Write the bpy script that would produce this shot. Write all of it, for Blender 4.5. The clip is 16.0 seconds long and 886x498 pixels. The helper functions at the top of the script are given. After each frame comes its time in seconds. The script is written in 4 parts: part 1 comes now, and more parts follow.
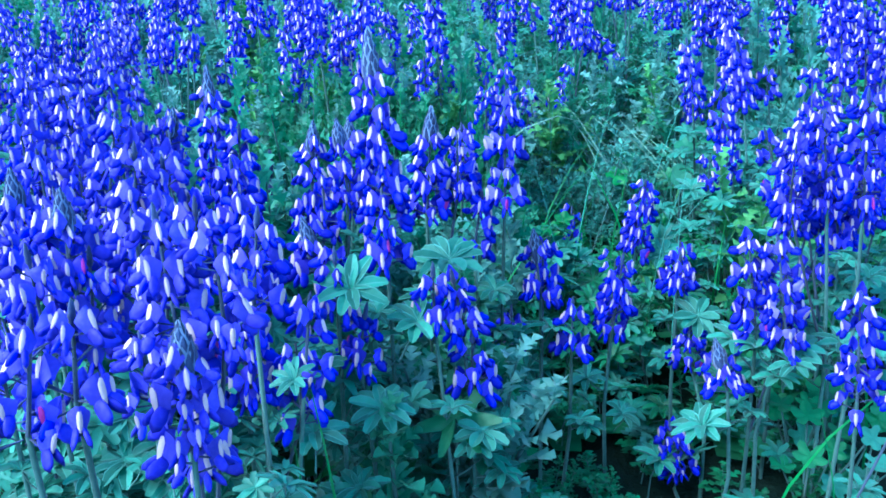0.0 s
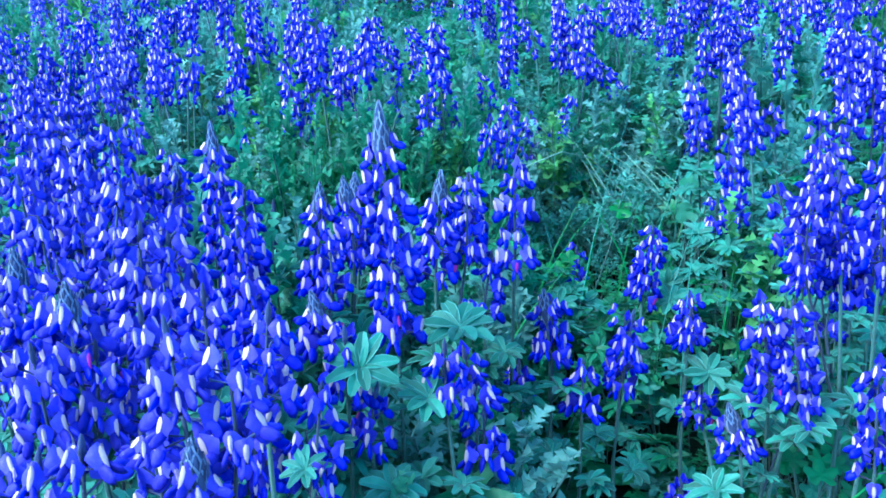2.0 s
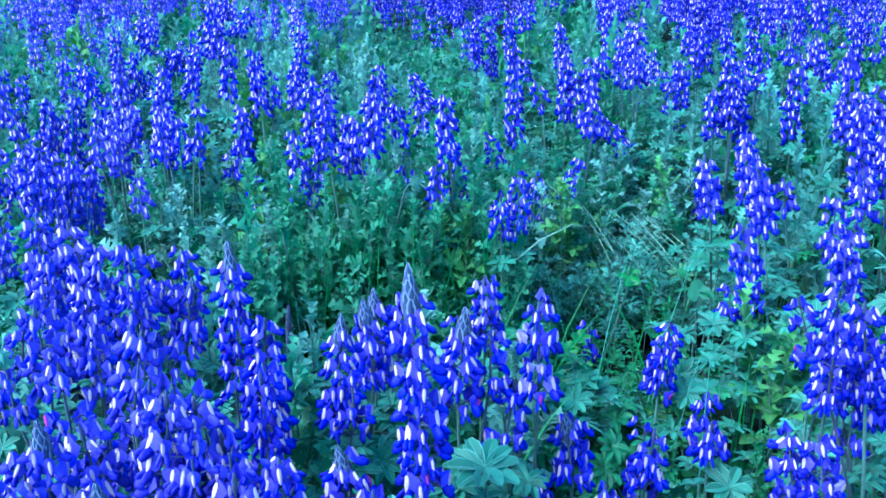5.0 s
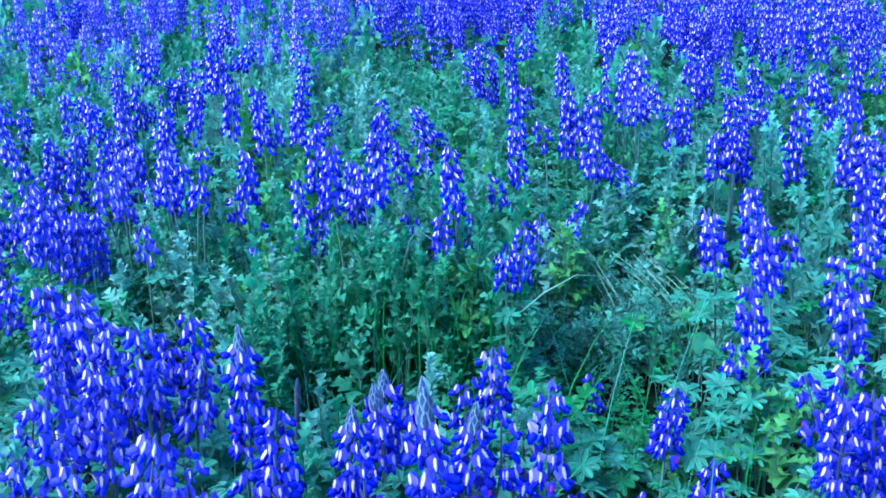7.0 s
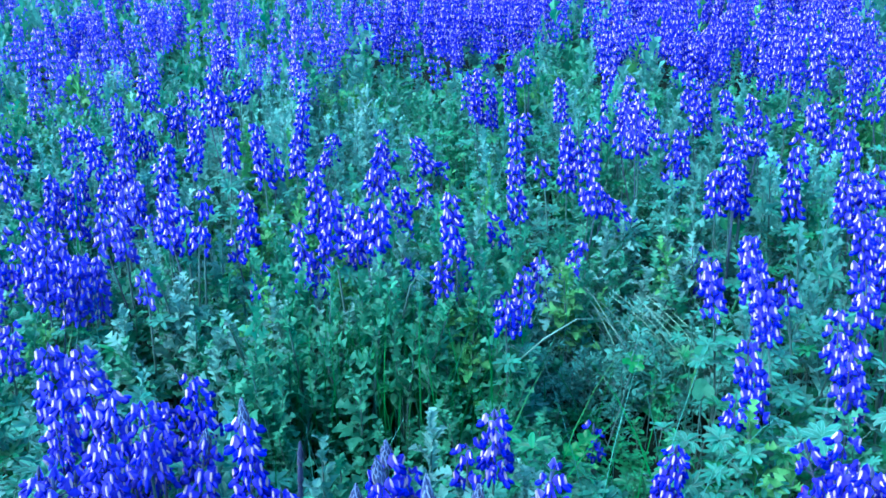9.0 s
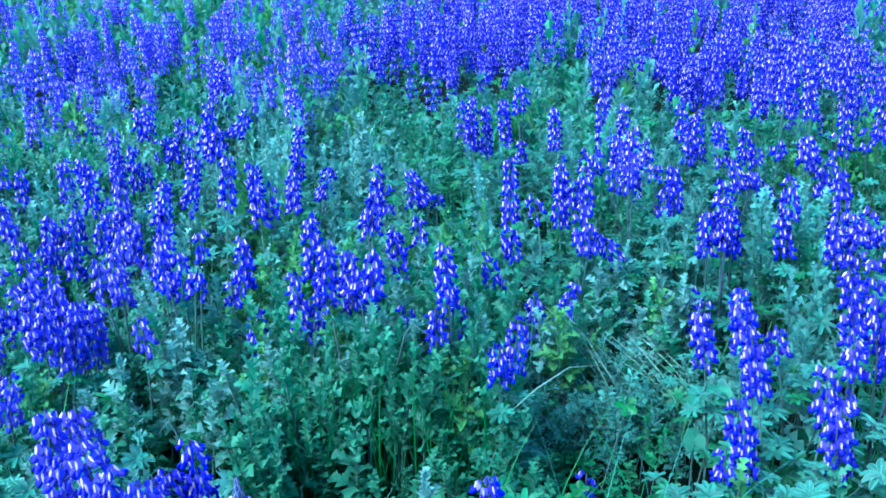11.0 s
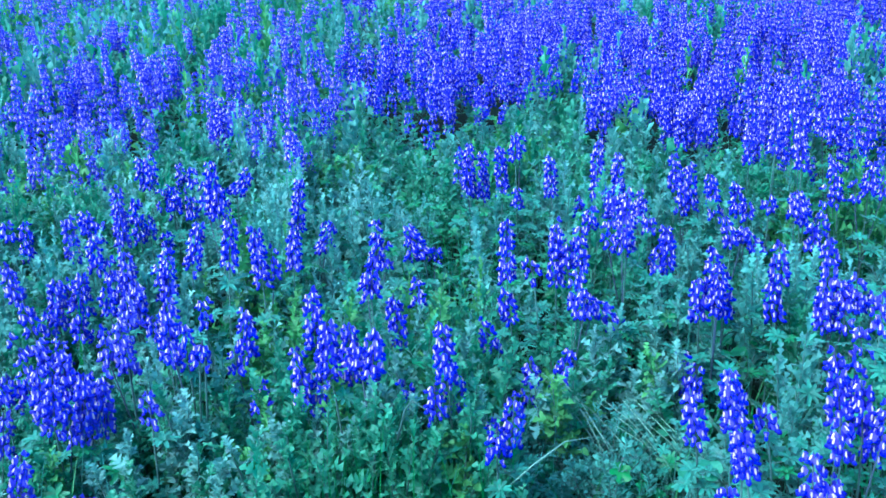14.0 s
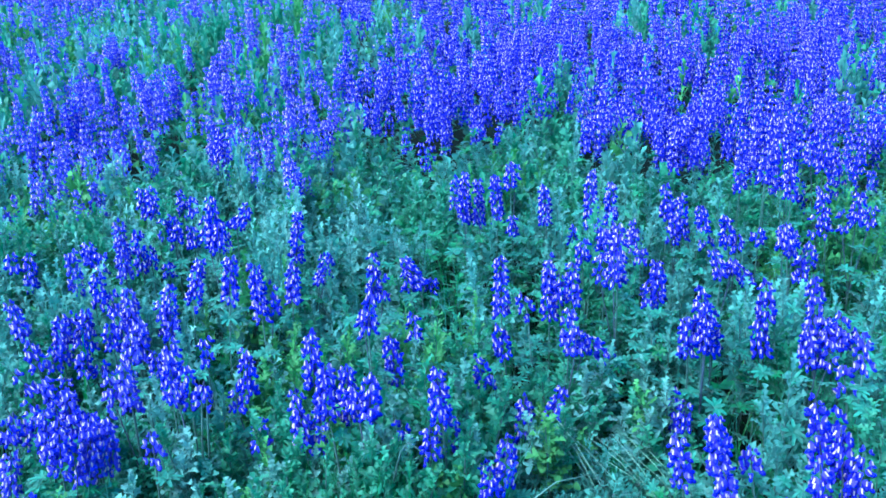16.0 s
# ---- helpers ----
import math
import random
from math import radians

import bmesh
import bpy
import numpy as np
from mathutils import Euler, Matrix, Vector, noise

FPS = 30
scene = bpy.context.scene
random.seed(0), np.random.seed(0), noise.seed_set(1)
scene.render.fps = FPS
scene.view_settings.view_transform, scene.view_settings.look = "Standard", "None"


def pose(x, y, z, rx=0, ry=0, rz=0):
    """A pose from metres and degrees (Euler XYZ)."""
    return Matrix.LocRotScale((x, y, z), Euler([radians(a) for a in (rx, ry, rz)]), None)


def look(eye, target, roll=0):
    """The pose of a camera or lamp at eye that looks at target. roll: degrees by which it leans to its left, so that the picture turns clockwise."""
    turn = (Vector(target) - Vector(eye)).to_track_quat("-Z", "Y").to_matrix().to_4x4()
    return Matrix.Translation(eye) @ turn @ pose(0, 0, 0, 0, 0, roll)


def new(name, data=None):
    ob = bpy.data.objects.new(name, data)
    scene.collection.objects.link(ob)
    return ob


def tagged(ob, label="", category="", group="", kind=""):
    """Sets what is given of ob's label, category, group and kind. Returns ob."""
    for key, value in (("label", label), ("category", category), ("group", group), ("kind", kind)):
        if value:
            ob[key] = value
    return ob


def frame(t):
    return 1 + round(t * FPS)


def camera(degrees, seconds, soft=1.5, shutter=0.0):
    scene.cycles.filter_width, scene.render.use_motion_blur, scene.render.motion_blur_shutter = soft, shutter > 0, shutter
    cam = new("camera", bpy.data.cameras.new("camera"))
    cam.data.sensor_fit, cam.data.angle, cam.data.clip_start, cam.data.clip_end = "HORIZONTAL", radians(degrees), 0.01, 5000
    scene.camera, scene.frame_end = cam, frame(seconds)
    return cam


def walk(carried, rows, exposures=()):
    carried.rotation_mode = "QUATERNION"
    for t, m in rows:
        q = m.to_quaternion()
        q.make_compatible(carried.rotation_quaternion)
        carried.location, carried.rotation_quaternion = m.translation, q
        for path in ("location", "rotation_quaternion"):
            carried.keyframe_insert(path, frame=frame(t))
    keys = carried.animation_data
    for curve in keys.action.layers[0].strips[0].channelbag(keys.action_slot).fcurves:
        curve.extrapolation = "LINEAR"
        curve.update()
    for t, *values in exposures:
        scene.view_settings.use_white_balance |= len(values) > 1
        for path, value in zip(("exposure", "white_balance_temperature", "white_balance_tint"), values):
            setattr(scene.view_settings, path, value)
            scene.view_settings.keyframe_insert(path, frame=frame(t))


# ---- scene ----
cam = camera(50.8, 16.0, soft=1.7)
# seconds, eye in metres, Euler degrees
ROWS = [
    (0.0, 0.0000, 0.0000, 0.8500, 69.50, 1.50, 0.00),
    (0.5, -0.0037, 0.0079, 0.8596, 69.60, 1.48, -0.05),
    (1.0, -0.0073, 0.0194, 0.8749, 69.60, 1.46, -0.12),
    (1.5, -0.0116, 0.0330, 0.8949, 69.64, 1.43, -0.19),
    (2.0, -0.0152, 0.0450, 0.9146, 69.62, 1.42, -0.27),
    (2.5, -0.0202, 0.0578, 0.9358, 69.60, 1.38, -0.36),
    (3.0, -0.0255, 0.0701, 0.9569, 69.59, 1.35, -0.46),
    (3.5, -0.0311, 0.0827, 0.9842, 69.58, 1.34, -0.53),
    (4.0, -0.0370, 0.0937, 1.0106, 69.55, 1.30, -0.61),
    (6.5, -0.0603, 0.1426, 1.1447, 69.42, 1.34, -0.86),
    (7.0, -0.0620, 0.1503, 1.1715, 69.39, 1.35, -0.92),
    (7.5, -0.0646, 0.1592, 1.1987, 69.36, 1.34, -0.98),
    (8.0, -0.0665, 0.1657, 1.2218, 69.36, 1.33, -1.02),
    (8.5, -0.0662, 0.1726, 1.2442, 69.37, 1.39, -1.05),
    (9.0, -0.0641, 0.1766, 1.2675, 69.35, 1.46, -1.08),
    (11.5, -0.0461, 0.2002, 1.4088, 69.26, 1.69, -1.30),
    (12.0, -0.0426, 0.2007, 1.4403, 69.27, 1.71, -1.32),
    (12.5, -0.0425, 0.2033, 1.4741, 69.27, 1.71, -1.37),
    (13.0, -0.0438, 0.2066, 1.5037, 69.29, 1.73, -1.42),
    (13.5, -0.0462, 0.2090, 1.5350, 69.27, 1.76, -1.47),
    (14.0, -0.0474, 0.2058, 1.5635, 69.28, 1.81, -1.51),
    (14.5, -0.0466, 0.2018, 1.5945, 69.26, 1.84, -1.55),
    (15.0, -0.0417, 0.1972, 1.6235, 69.26, 1.88, -1.58),
    (15.5, -0.0365, 0.1897, 1.6584, 69.23, 1.90, -1.60),
    (16.0, -0.0327, 0.1831, 1.6891, 69.23, 1.93, -1.61),
]
EXPOSURE, KELVIN, TINT = 2.25, 4650, 10
walk(cam, [(t, pose(x, y, z, rx, ry, rz)) for t, x, y, z, rx, ry, rz in ROWS],
     exposures=[(0.0, EXPOSURE, KELVIN, TINT), (16.0, EXPOSURE, KELVIN, TINT)])

# ---- light: open shade under a bright evening sky ----
SUN_ELEVATION, SUN_TURN = 48.0, -124.0
world = bpy.data.worlds.new("evening_sky")
scene.world = world
world.use_nodes = True
wn = world.node_tree.nodes
sky = wn.new("ShaderNodeTexSky")
sky.sky_type = "NISHITA"
sky.sun_disc = False
sky.sun_elevation, sky.sun_rotation = radians(SUN_ELEVATION), radians(SUN_TURN)
wn["Background"].inputs["Strength"].default_value = 0.132
world.node_tree.links.new(sky.outputs["Color"], wn["Background"].inputs["Color"])
sun = new("sun", bpy.data.lights.new("sun", "SUN"))
sun.data.energy, sun.data.angle, sun.data.color = 1.80, radians(34), (1.0, 0.95, 0.88)
sx = math.sin(radians(SUN_TURN)) * math.cos(radians(SUN_ELEVATION))
sy = math.cos(radians(SUN_TURN)) * math.cos(radians(SUN_ELEVATION))
sun.matrix_world = look((5 * sx, 5 * sy, 5 * math.sin(radians(SUN_ELEVATION))), (0, 0, 0))


# ---- materials ----
def plant_material(name, colours, rough=0.55, translucent=0.3, grain=60.0, sheen=0.0, spread=0.25, gloss=0.35):
    """Leaf or petal tissue: two colours mixed by noise at two scales and by a random tone for each piece, with light let through."""
    mat = bpy.data.materials.new(name)
    mat.use_nodes = True
    n, l = mat.node_tree.nodes, mat.node_tree.links
    bsdf = n["Principled BSDF"]
    geo = n.new("ShaderNodeNewGeometry")
    tex = n.new("ShaderNodeTexCoord")
    fine, broad = n.new("ShaderNodeTexNoise"), n.new("ShaderNodeTexNoise")
    fine.inputs["Scale"].default_value, broad.inputs["Scale"].default_value = grain, 2.2
    fine.inputs["Detail"].default_value = 2
    l.new(tex.outputs["Object"], fine.inputs["Vector"])
    l.new(geo.outputs["Position"], broad.inputs["Vector"])
    add = n.new("ShaderNodeMath")
    add.operation = "MULTIPLY_ADD"
    add.inputs[1].default_value = 0.45
    l.new(fine.outputs["Fac"], add.inputs[0])
    l.new(broad.outputs["Fac"], add.inputs[2])
    half = n.new("ShaderNodeMapRange")
    half.inputs["From Min"].default_value, half.inputs["From Max"].default_value = 0.42, 1.05
    l.new(add.outputs[0], half.inputs["Value"])
    mix = n.new("ShaderNodeMix")
    mix.data_type = "RGBA"
    mix.inputs["A"].default_value, mix.inputs["B"].default_value = (*colours[0], 1), (*colours[1], 1)
    l.new(half.outputs[0], mix.inputs["Factor"])
    hsv = n.new("ShaderNodeHueSaturation")
    tone = n.new("ShaderNodeMapRange")
    tone.inputs["To Min"].default_value, tone.inputs["To Max"].default_value = 1 - spread, 1 + spread
    info = n.new("ShaderNodeObjectInfo")
    both_random, wrap = n.new("ShaderNodeMath"), n.new("ShaderNodeMath")
    wrap.operation = "FRACT"
    l.new(info.outputs["Random"], both_random.inputs[0])
    l.new(geo.outputs["Random Per Island"], both_random.inputs[1])
    l.new(both_random.outputs[0], wrap.inputs[0])
    l.new(wrap.outputs[0], tone.inputs["Value"])
    l.new(tone.outputs[0], hsv.inputs["Value"])
    l.new(mix.outputs["Result"], hsv.inputs["Color"])
    l.new(hsv.outputs["Color"], bsdf.inputs["Base Color"])
    bsdf.inputs["Roughness"].default_value = rough
    bsdf.inputs["Sheen Weight"].default_value = sheen
    bsdf.inputs["Specular IOR Level"].default_value = gloss
    bump = n.new("ShaderNodeBump")
    bump.inputs["Strength"].default_value, bump.inputs["Distance"].default_value = 0.25, 0.002
    l.new(fine.outputs["Fac"], bump.inputs["Height"])
    l.new(bump.outputs["Normal"], bsdf.inputs["Normal"])
    if translucent:
        glow = n.new("ShaderNodeBsdfTranslucent")
        l.new(hsv.outputs["Color"], glow.inputs["Color"])
        both = n.new("ShaderNodeMixShader")
        both.inputs["Fac"].default_value = translucent
        l.new(bsdf.outputs[0], both.inputs[1])
        l.new(glow.outputs[0], both.inputs[2])
        l.new(both.outputs[0], n["Material Output"].inputs["Surface"])
    return mat


M_PETAL = plant_material("petal_blue", ((0.014, 0.011, 0.44), (0.118, 0.092, 0.80)), 0.55, 0.3, 220, 0.0, spread=0.5, gloss=0.2)
M_WING = plant_material("petal_deep_blue", ((0.005, 0.005, 0.31), (0.024, 0.020, 0.54)), 0.55, 0.25, 220, 0.0, spread=0.4, gloss=0.22)
M_WHITE = plant_material("petal_white_blotch", ((0.40, 0.35, 0.38), (0.66, 0.58, 0.56)), 0.5, 0.2, 300, spread=0.12)
M_PALE = plant_material("petal_faded", ((0.10, 0.09, 0.58), (0.30, 0.27, 0.74)), 0.6, 0.25, 220, 0.1, spread=0.25)
M_RED = plant_material("petal_magenta_blotch", ((0.30, 0.02, 0.22), (0.40, 0.05, 0.35)), 0.5, 0.2, 300)
M_BUD = plant_material("bud_dark_blue_green", ((0.007, 0.018, 0.060), (0.028, 0.058, 0.140)), 0.8, 0.1, 400, 0.2, spread=0.35)
M_HAIR = plant_material("bud_silver_hair", ((0.09, 0.16, 0.28), (0.19, 0.29, 0.42)), 0.85, 0.2, 400, 0.2, spread=0.2)
M_STALK = plant_material("flower_stalk_dark", ((0.018, 0.040, 0.060), (0.060, 0.090, 0.120)), 0.75, 0.0, 200, 0.1, gloss=0.15)
M_DEEP = plant_material("petal_deep_violet_blue", ((0.011, 0.010, 0.40), (0.085, 0.070, 0.69)), 0.55, 0.3, 220, 0.0, spread=0.45, gloss=0.2)
# Lightened blue petals: the pale haze on the left is put into the colour.
M_HAZED = plant_material("petal_blue_hazed", ((0.027, 0.024, 0.46), (0.140, 0.124, 0.76)), 0.6, 0.3, 220, 0.0, spread=0.35, gloss=0.2)
M_STEM = plant_material("stem_hairy_green", ((0.014, 0.060, 0.042), (0.075, 0.165, 0.130)), 0.7, 0.0, 150, 0.1, gloss=0.2)
M_LEAF = plant_material("leaf_grey_green", ((0.014, 0.125, 0.060), (0.064, 0.258, 0.168)), 0.6, 0.3, 120, 0.1, spread=0.4)
M_LEAF_DEEP = plant_material("leaf_mid_green", ((0.014, 0.12, 0.038), (0.044, 0.24, 0.082)), 0.5, 0.35, 120, 0.05, spread=0.4)
M_FEATHER = plant_material("leaf_silvery_lobed", ((0.020, 0.15, 0.092), (0.115, 0.35, 0.25)), 0.7, 0.35, 120, 0.1, spread=0.4)
M_SAGE = plant_material("weed_sage_green", ((0.034, 0.175, 0.105), (0.150, 0.39, 0.300)), 0.65, 0.4, 90, 0.1, spread=0.25)
M_HERB = plant_material("weed_fresh_green", ((0.020, 0.155, 0.062), (0.088, 0.325, 0.170)), 0.6, 0.4, 90, 0.05, spread=0.25)
M_LIME = plant_material("weed_yellow_green", ((0.032, 0.18, 0.040), (0.120, 0.36, 0.095)), 0.6, 0.4, 90, 0.05, spread=0.25)
M_SILVER = plant_material("weed_silver_green", ((0.062, 0.215, 0.140), (0.205, 0.45, 0.36)), 0.7, 0.4, 90, 0.1, spread=0.25)
M_RIM = plant_material("leaf_hairy_rim", ((0.05, 0.20, 0.135), (0.12, 0.32, 0.24)), 0.8, 0.2, 200)
M_GRASS = plant_material("grass_bright_green", ((0.012, 0.14, 0.025), (0.048, 0.27, 0.065)), 0.5, 0.4, 80)
M_STRAW = plant_material("straw_pale", ((0.10, 0.26, 0.15), (0.24, 0.43, 0.30)), 0.6, 0.1, 80)


def soil_material():
    mat = bpy.data.materials.new("soil_dark")
    mat.use_nodes = True
    n, l = mat.node_tree.nodes, mat.node_tree.links
    bsdf = n["Principled BSDF"]
    tex = n.new("ShaderNodeTexCoord")
    a, b = n.new("ShaderNodeTexNoise"), n.new("ShaderNodeTexNoise")
    a.inputs["Scale"].default_value, b.inputs["Scale"].default_value = 45, 0.8
    a.inputs["Detail"].default_value = 6
    ramp = n.new("ShaderNodeValToRGB")
    # Near-black everywhere, mottled by noise, with a dark green mixed in.
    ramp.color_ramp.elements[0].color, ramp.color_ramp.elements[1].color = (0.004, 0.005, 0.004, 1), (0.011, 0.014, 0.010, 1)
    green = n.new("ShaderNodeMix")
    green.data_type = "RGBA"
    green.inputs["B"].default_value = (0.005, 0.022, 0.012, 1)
    for t in (a, b):
        l.new(tex.outputs["Object"], t.inputs["Vector"])
    l.new(a.outputs["Fac"], ramp.inputs["Fac"])
    l.new(ramp.outputs["Color"], green.inputs["A"])
    l.new(b.outputs["Fac"], green.inputs["Factor"])
    l.new(green.outputs["Result"], bsdf.inputs["Base Color"])
    bsdf.inputs["Roughness"].default_value = 0.95
    bsdf.inputs["Specular IOR Level"].default_value = 0.08
    bump = n.new("ShaderNodeBump")
    bump.inputs["Strength"].default_value, bump.inputs["Distance"].default_value = 0.8, 0.02
    l.new(a.outputs["Fac"], bump.inputs["Height"])
    l.new(bump.outputs["Normal"], bsdf.inputs["Normal"])
    return mat


# ---- mesh soup: templates stamped into one mesh ----
rng = np.random.default_rng(7)


class Shape:
    """Vertices, faces and a material slot for each face."""

    def __init__(self):
        self.v, self.f, self.m = [], [], []

    def add(self, verts, faces, slot=0):
        k = len(self.v)
        self.v += [tuple(map(float, p)) for p in verts]
        self.f += [tuple(k + i for i in face) for face in faces]
        self.m += [slot] * len(faces)
        return self

    def join(self, other, matrix=None, slot=None):
        pts = other.v if matrix is None else [tuple(matrix @ Vector(p)) for p in other.v]
        k = len(self.v)
        self.v += pts
        self.f += [tuple(k + i for i in face) for face in other.f]
        self.m += other.m if slot is None else [slot] * len(other.m)
        return self

    def arrays(self):
        return (np.array(self.v, np.float32), np.array([i for f in self.f for i in f], np.int32),
                np.array([len(f) for f in self.f], np.int32), np.array(self.m, np.int32))


class Soup:
    def __init__(self):
        self.v, self.l, self.s, self.m, self.k = [], [], [], [], 0

    def stamp(self, shape, turns, places):
        """Adds the shape once for each 3 x 3 turn and place."""
        v, l, s, m = shape.arrays()
        n = len(places)
        if not n:
            return
        w = np.einsum("nij,kj->nki", turns, v) + np.asarray(places)[:, None, :]
        self.v.append(w.reshape(-1, 3).astype(np.float32))
        self.l.append((l[None, :] + (self.k + np.arange(n) * len(v))[:, None]).reshape(-1).astype(np.int32))
        self.s.append(np.tile(s, n))
        self.m.append(np.tile(m, n))
        self.k += n * len(v)

    def mesh(self, name, materials, smooth=True):
        me = bpy.data.meshes.new(name)
        v, l, s, m = (np.concatenate(a) for a in (self.v, self.l, self.s, self.m))
        me.vertices.add(len(v))
        me.vertices.foreach_set("co", v.reshape(-1))
        me.loops.add(len(l))
        me.loops.foreach_set("vertex_index", l)
        me.polygons.add(len(s))
        starts = np.concatenate(([0], np.cumsum(s)[:-1])).astype(np.int32)
        me.polygons.foreach_set("loop_start", starts)
        me.polygons.foreach_set("material_index", m)
        me.polygons.foreach_set("use_smooth", np.full(len(s), smooth))
        for mat in materials:
            me.materials.append(mat)
        me.update(calc_edges=True)
        return me


def shape_mesh(name, shape, materials, smooth=True):
    soup = Soup()
    soup.stamp(shape, np.eye(3)[None], np.zeros((1, 3)))
    return soup.mesh(name, materials, smooth)


def turns_of(yaw, pitch=0.0, roll=0.0, scale=1.0):
    """n turns: roll about x, then pitch about y (plus: nose down), then yaw about z."""
    yaw, pitch, roll, scale = np.broadcast_arrays(*(np.asarray(a, float) for a in (yaw, pitch, roll, scale)))
    cy, sy_, cp, sp, cr, sr = np.cos(yaw), np.sin(yaw), np.cos(pitch), np.sin(pitch), np.cos(roll), np.sin(roll)
    z, o = np.zeros_like(cy), np.ones_like(cy)

    def mat(*r):
        return np.moveaxis(np.array(r).reshape(3, 3, -1), 2, 0)
    turn = mat(cy, -sy_, z, sy_, cy, z, z, z, o) @ mat(cp, z, sp, z, o, z, -sp, z, cp) @ mat(o, z, z, z, cr, -sr, z, sr, cr)
    return turn * scale.reshape(-1, 1, 1)


def tube(points, radii, sides=5, slot=0):
    """A tapered tube along points."""
    s = Shape()
    pts = [Vector(p) for p in points]
    verts, faces = [], []
    for i, p in enumerate(pts):
        d = (pts[min(i + 1, len(pts) - 1)] - pts[max(i - 1, 0)]).normalized()
        a = d.orthogonal().normalized() if abs(d.z) < 0.9 else d.cross(Vector((0, 1, 0))).normalized()
        b = d.cross(a)
        for j in range(sides):
            t = 2 * math.pi * j / sides
            verts.append(p + (a * math.cos(t) + b * math.sin(t)) * radii[i])
    for i in range(len(pts) - 1):
        for j in range(sides):
            k = (j + 1) % sides
            faces.append((i * sides + j, i * sides + k, (i + 1) * sides + k, (i + 1) * sides + j))
    return s.add(verts, faces, slot)


def ball(centre, radii, rings=4, sides=6, slot=0, matrix=None):
    s = Shape()
    verts = [Vector((0, 0, radii[2]))]
    for i in range(1, rings):
        t = math.pi * i / rings
        for j in range(sides):
            u = 2 * math.pi * j / sides
            verts.append(Vector((radii[0] * math.sin(t) * math.cos(u), radii[1] * math.sin(t) * math.sin(u), radii[2] * math.cos(t))))
    verts.append(Vector((0, 0, -radii[2])))
    faces = [(0, 1 + j, 1 + (j + 1) % sides) for j in range(sides)]
    for i in range(rings - 2):
        for j in range(sides):
            a, b = 1 + i * sides + j, 1 + i * sides + (j + 1) % sides
            faces.append((a, a + sides, b + sides, b))
    last = len(verts) - 1
    faces += [(last, last - sides + (j + 1) % sides, last - sides + j) for j in range(sides)]
    if matrix is not None:
        verts = [matrix @ p for p in verts]
    return s.add([p + Vector(centre) for p in verts], faces, slot)


# ---- floret: erect banner with its sides folded back, white blotch, two wings, calyx; x points away from the stalk ----
def floret(detail, blotch=2):
    s = Shape()
    half, tall = 0.0086, 0.0225

    def banner(u, w):
        wide = half * (0.62 + 0.95 * w - 0.80 * w ** 3)
        x = 0.0100 - 0.0090 * abs(u) ** 1.3 - 0.0010 * w ** 2 + 0.0014 * math.sin(4.2 * w + 1) * abs(u)
        return x, u * wide, 0.001 + tall * w * (1 - (0.12 + 0.30 * w * w) * u * u)
    if detail:
        nu, nw = (7, 5) if detail == 2 else (5, 3)
        verts = [banner(-1 + 2 * i / (nu - 1), j / (nw - 1)) for j in range(nw) for i in range(nu)]
        faces = [(j * nu + i, j * nu + i + 1, (j + 1) * nu + i + 1, (j + 1) * nu + i) for j in range(nw - 1) for i in range(nu - 1)]
        s.add(verts, faces, 0)
    else:
        s.add([banner(0, 0.0), banner(0, 1.0), banner(-1, 0.6), banner(1, 0.6)], [(0, 1, 2), (0, 3, 1)], 0)
    rows, wid = {2: ((0.02, 0.14, 0.38, 0.66, 0.84), (0.13, 0.26, 0.29, 0.25, 0.10)), 1: ((0.04, 0.42, 0.80), (0.20, 0.30, 0.17)), 0: ((0.08, 0.66), (0.20, 0.16))}[detail]
    bv = []
    for w, q in zip(rows, wid):
        for c in (-1, 0, 1):
            x, y, z = banner(c * q, w)
            bv.append((x + 0.0008 + (0.0026 - 0.0016 * abs(2 * w - 1)) * (c == 0), y, z))
    s.add(bv, [(3 * i + j, 3 * i + 1 + j, 3 * i + 4 + j, 3 * i + 3 + j) for i in range(len(rows) - 1) for j in range(2)], blotch)
    if detail == 2:
        for sgn in (-1, 1):
            s.join(ball((0.0112, sgn * 0.0046, -0.0022), (0.0112, 0.0026, 0.0062), 4, 6, 1, pose(0, 0, 0, sgn * 24, 38, sgn * 18).to_3x3()))
        s.join(tube([(-0.017, 0, -0.002), (0.001, 0, 0.000), (0.009, 0, 0.000)], [0.0008, 0.0013, 0.0034], 4, 3))
    elif detail == 1:
        s.join(ball((0.0112, 0, -0.0022), (0.0106, 0.0070, 0.0062), 3, 6, 1, pose(0, 0, 0, 0, 34, 0).to_3x3()))
    else:
        s.add([(0.006, -0.009, 0.0), (0.006, 0.009, 0.0), (0.019, 0, -0.003), (0.010, 0, -0.010)], [(0, 2, 1), (0, 3, 2), (1, 2, 3)], 1)
    return s


FLORET = [floret(d) for d in range(3)]
FLORET_RED = floret(2, 4)
PETALS = [M_PETAL, M_WING, M_WHITE, M_BUD, M_RED, M_STALK]
PETALS_DEEP = [M_DEEP, M_WING, M_WHITE, M_BUD, M_RED, M_STALK]
PETALS_HAZED = [M_HAZED, M_DEEP, M_WHITE, M_BUD, M_RED, M_STALK]


def bud_length(length):
    return min(0.062, max(0.040, length * 0.34))


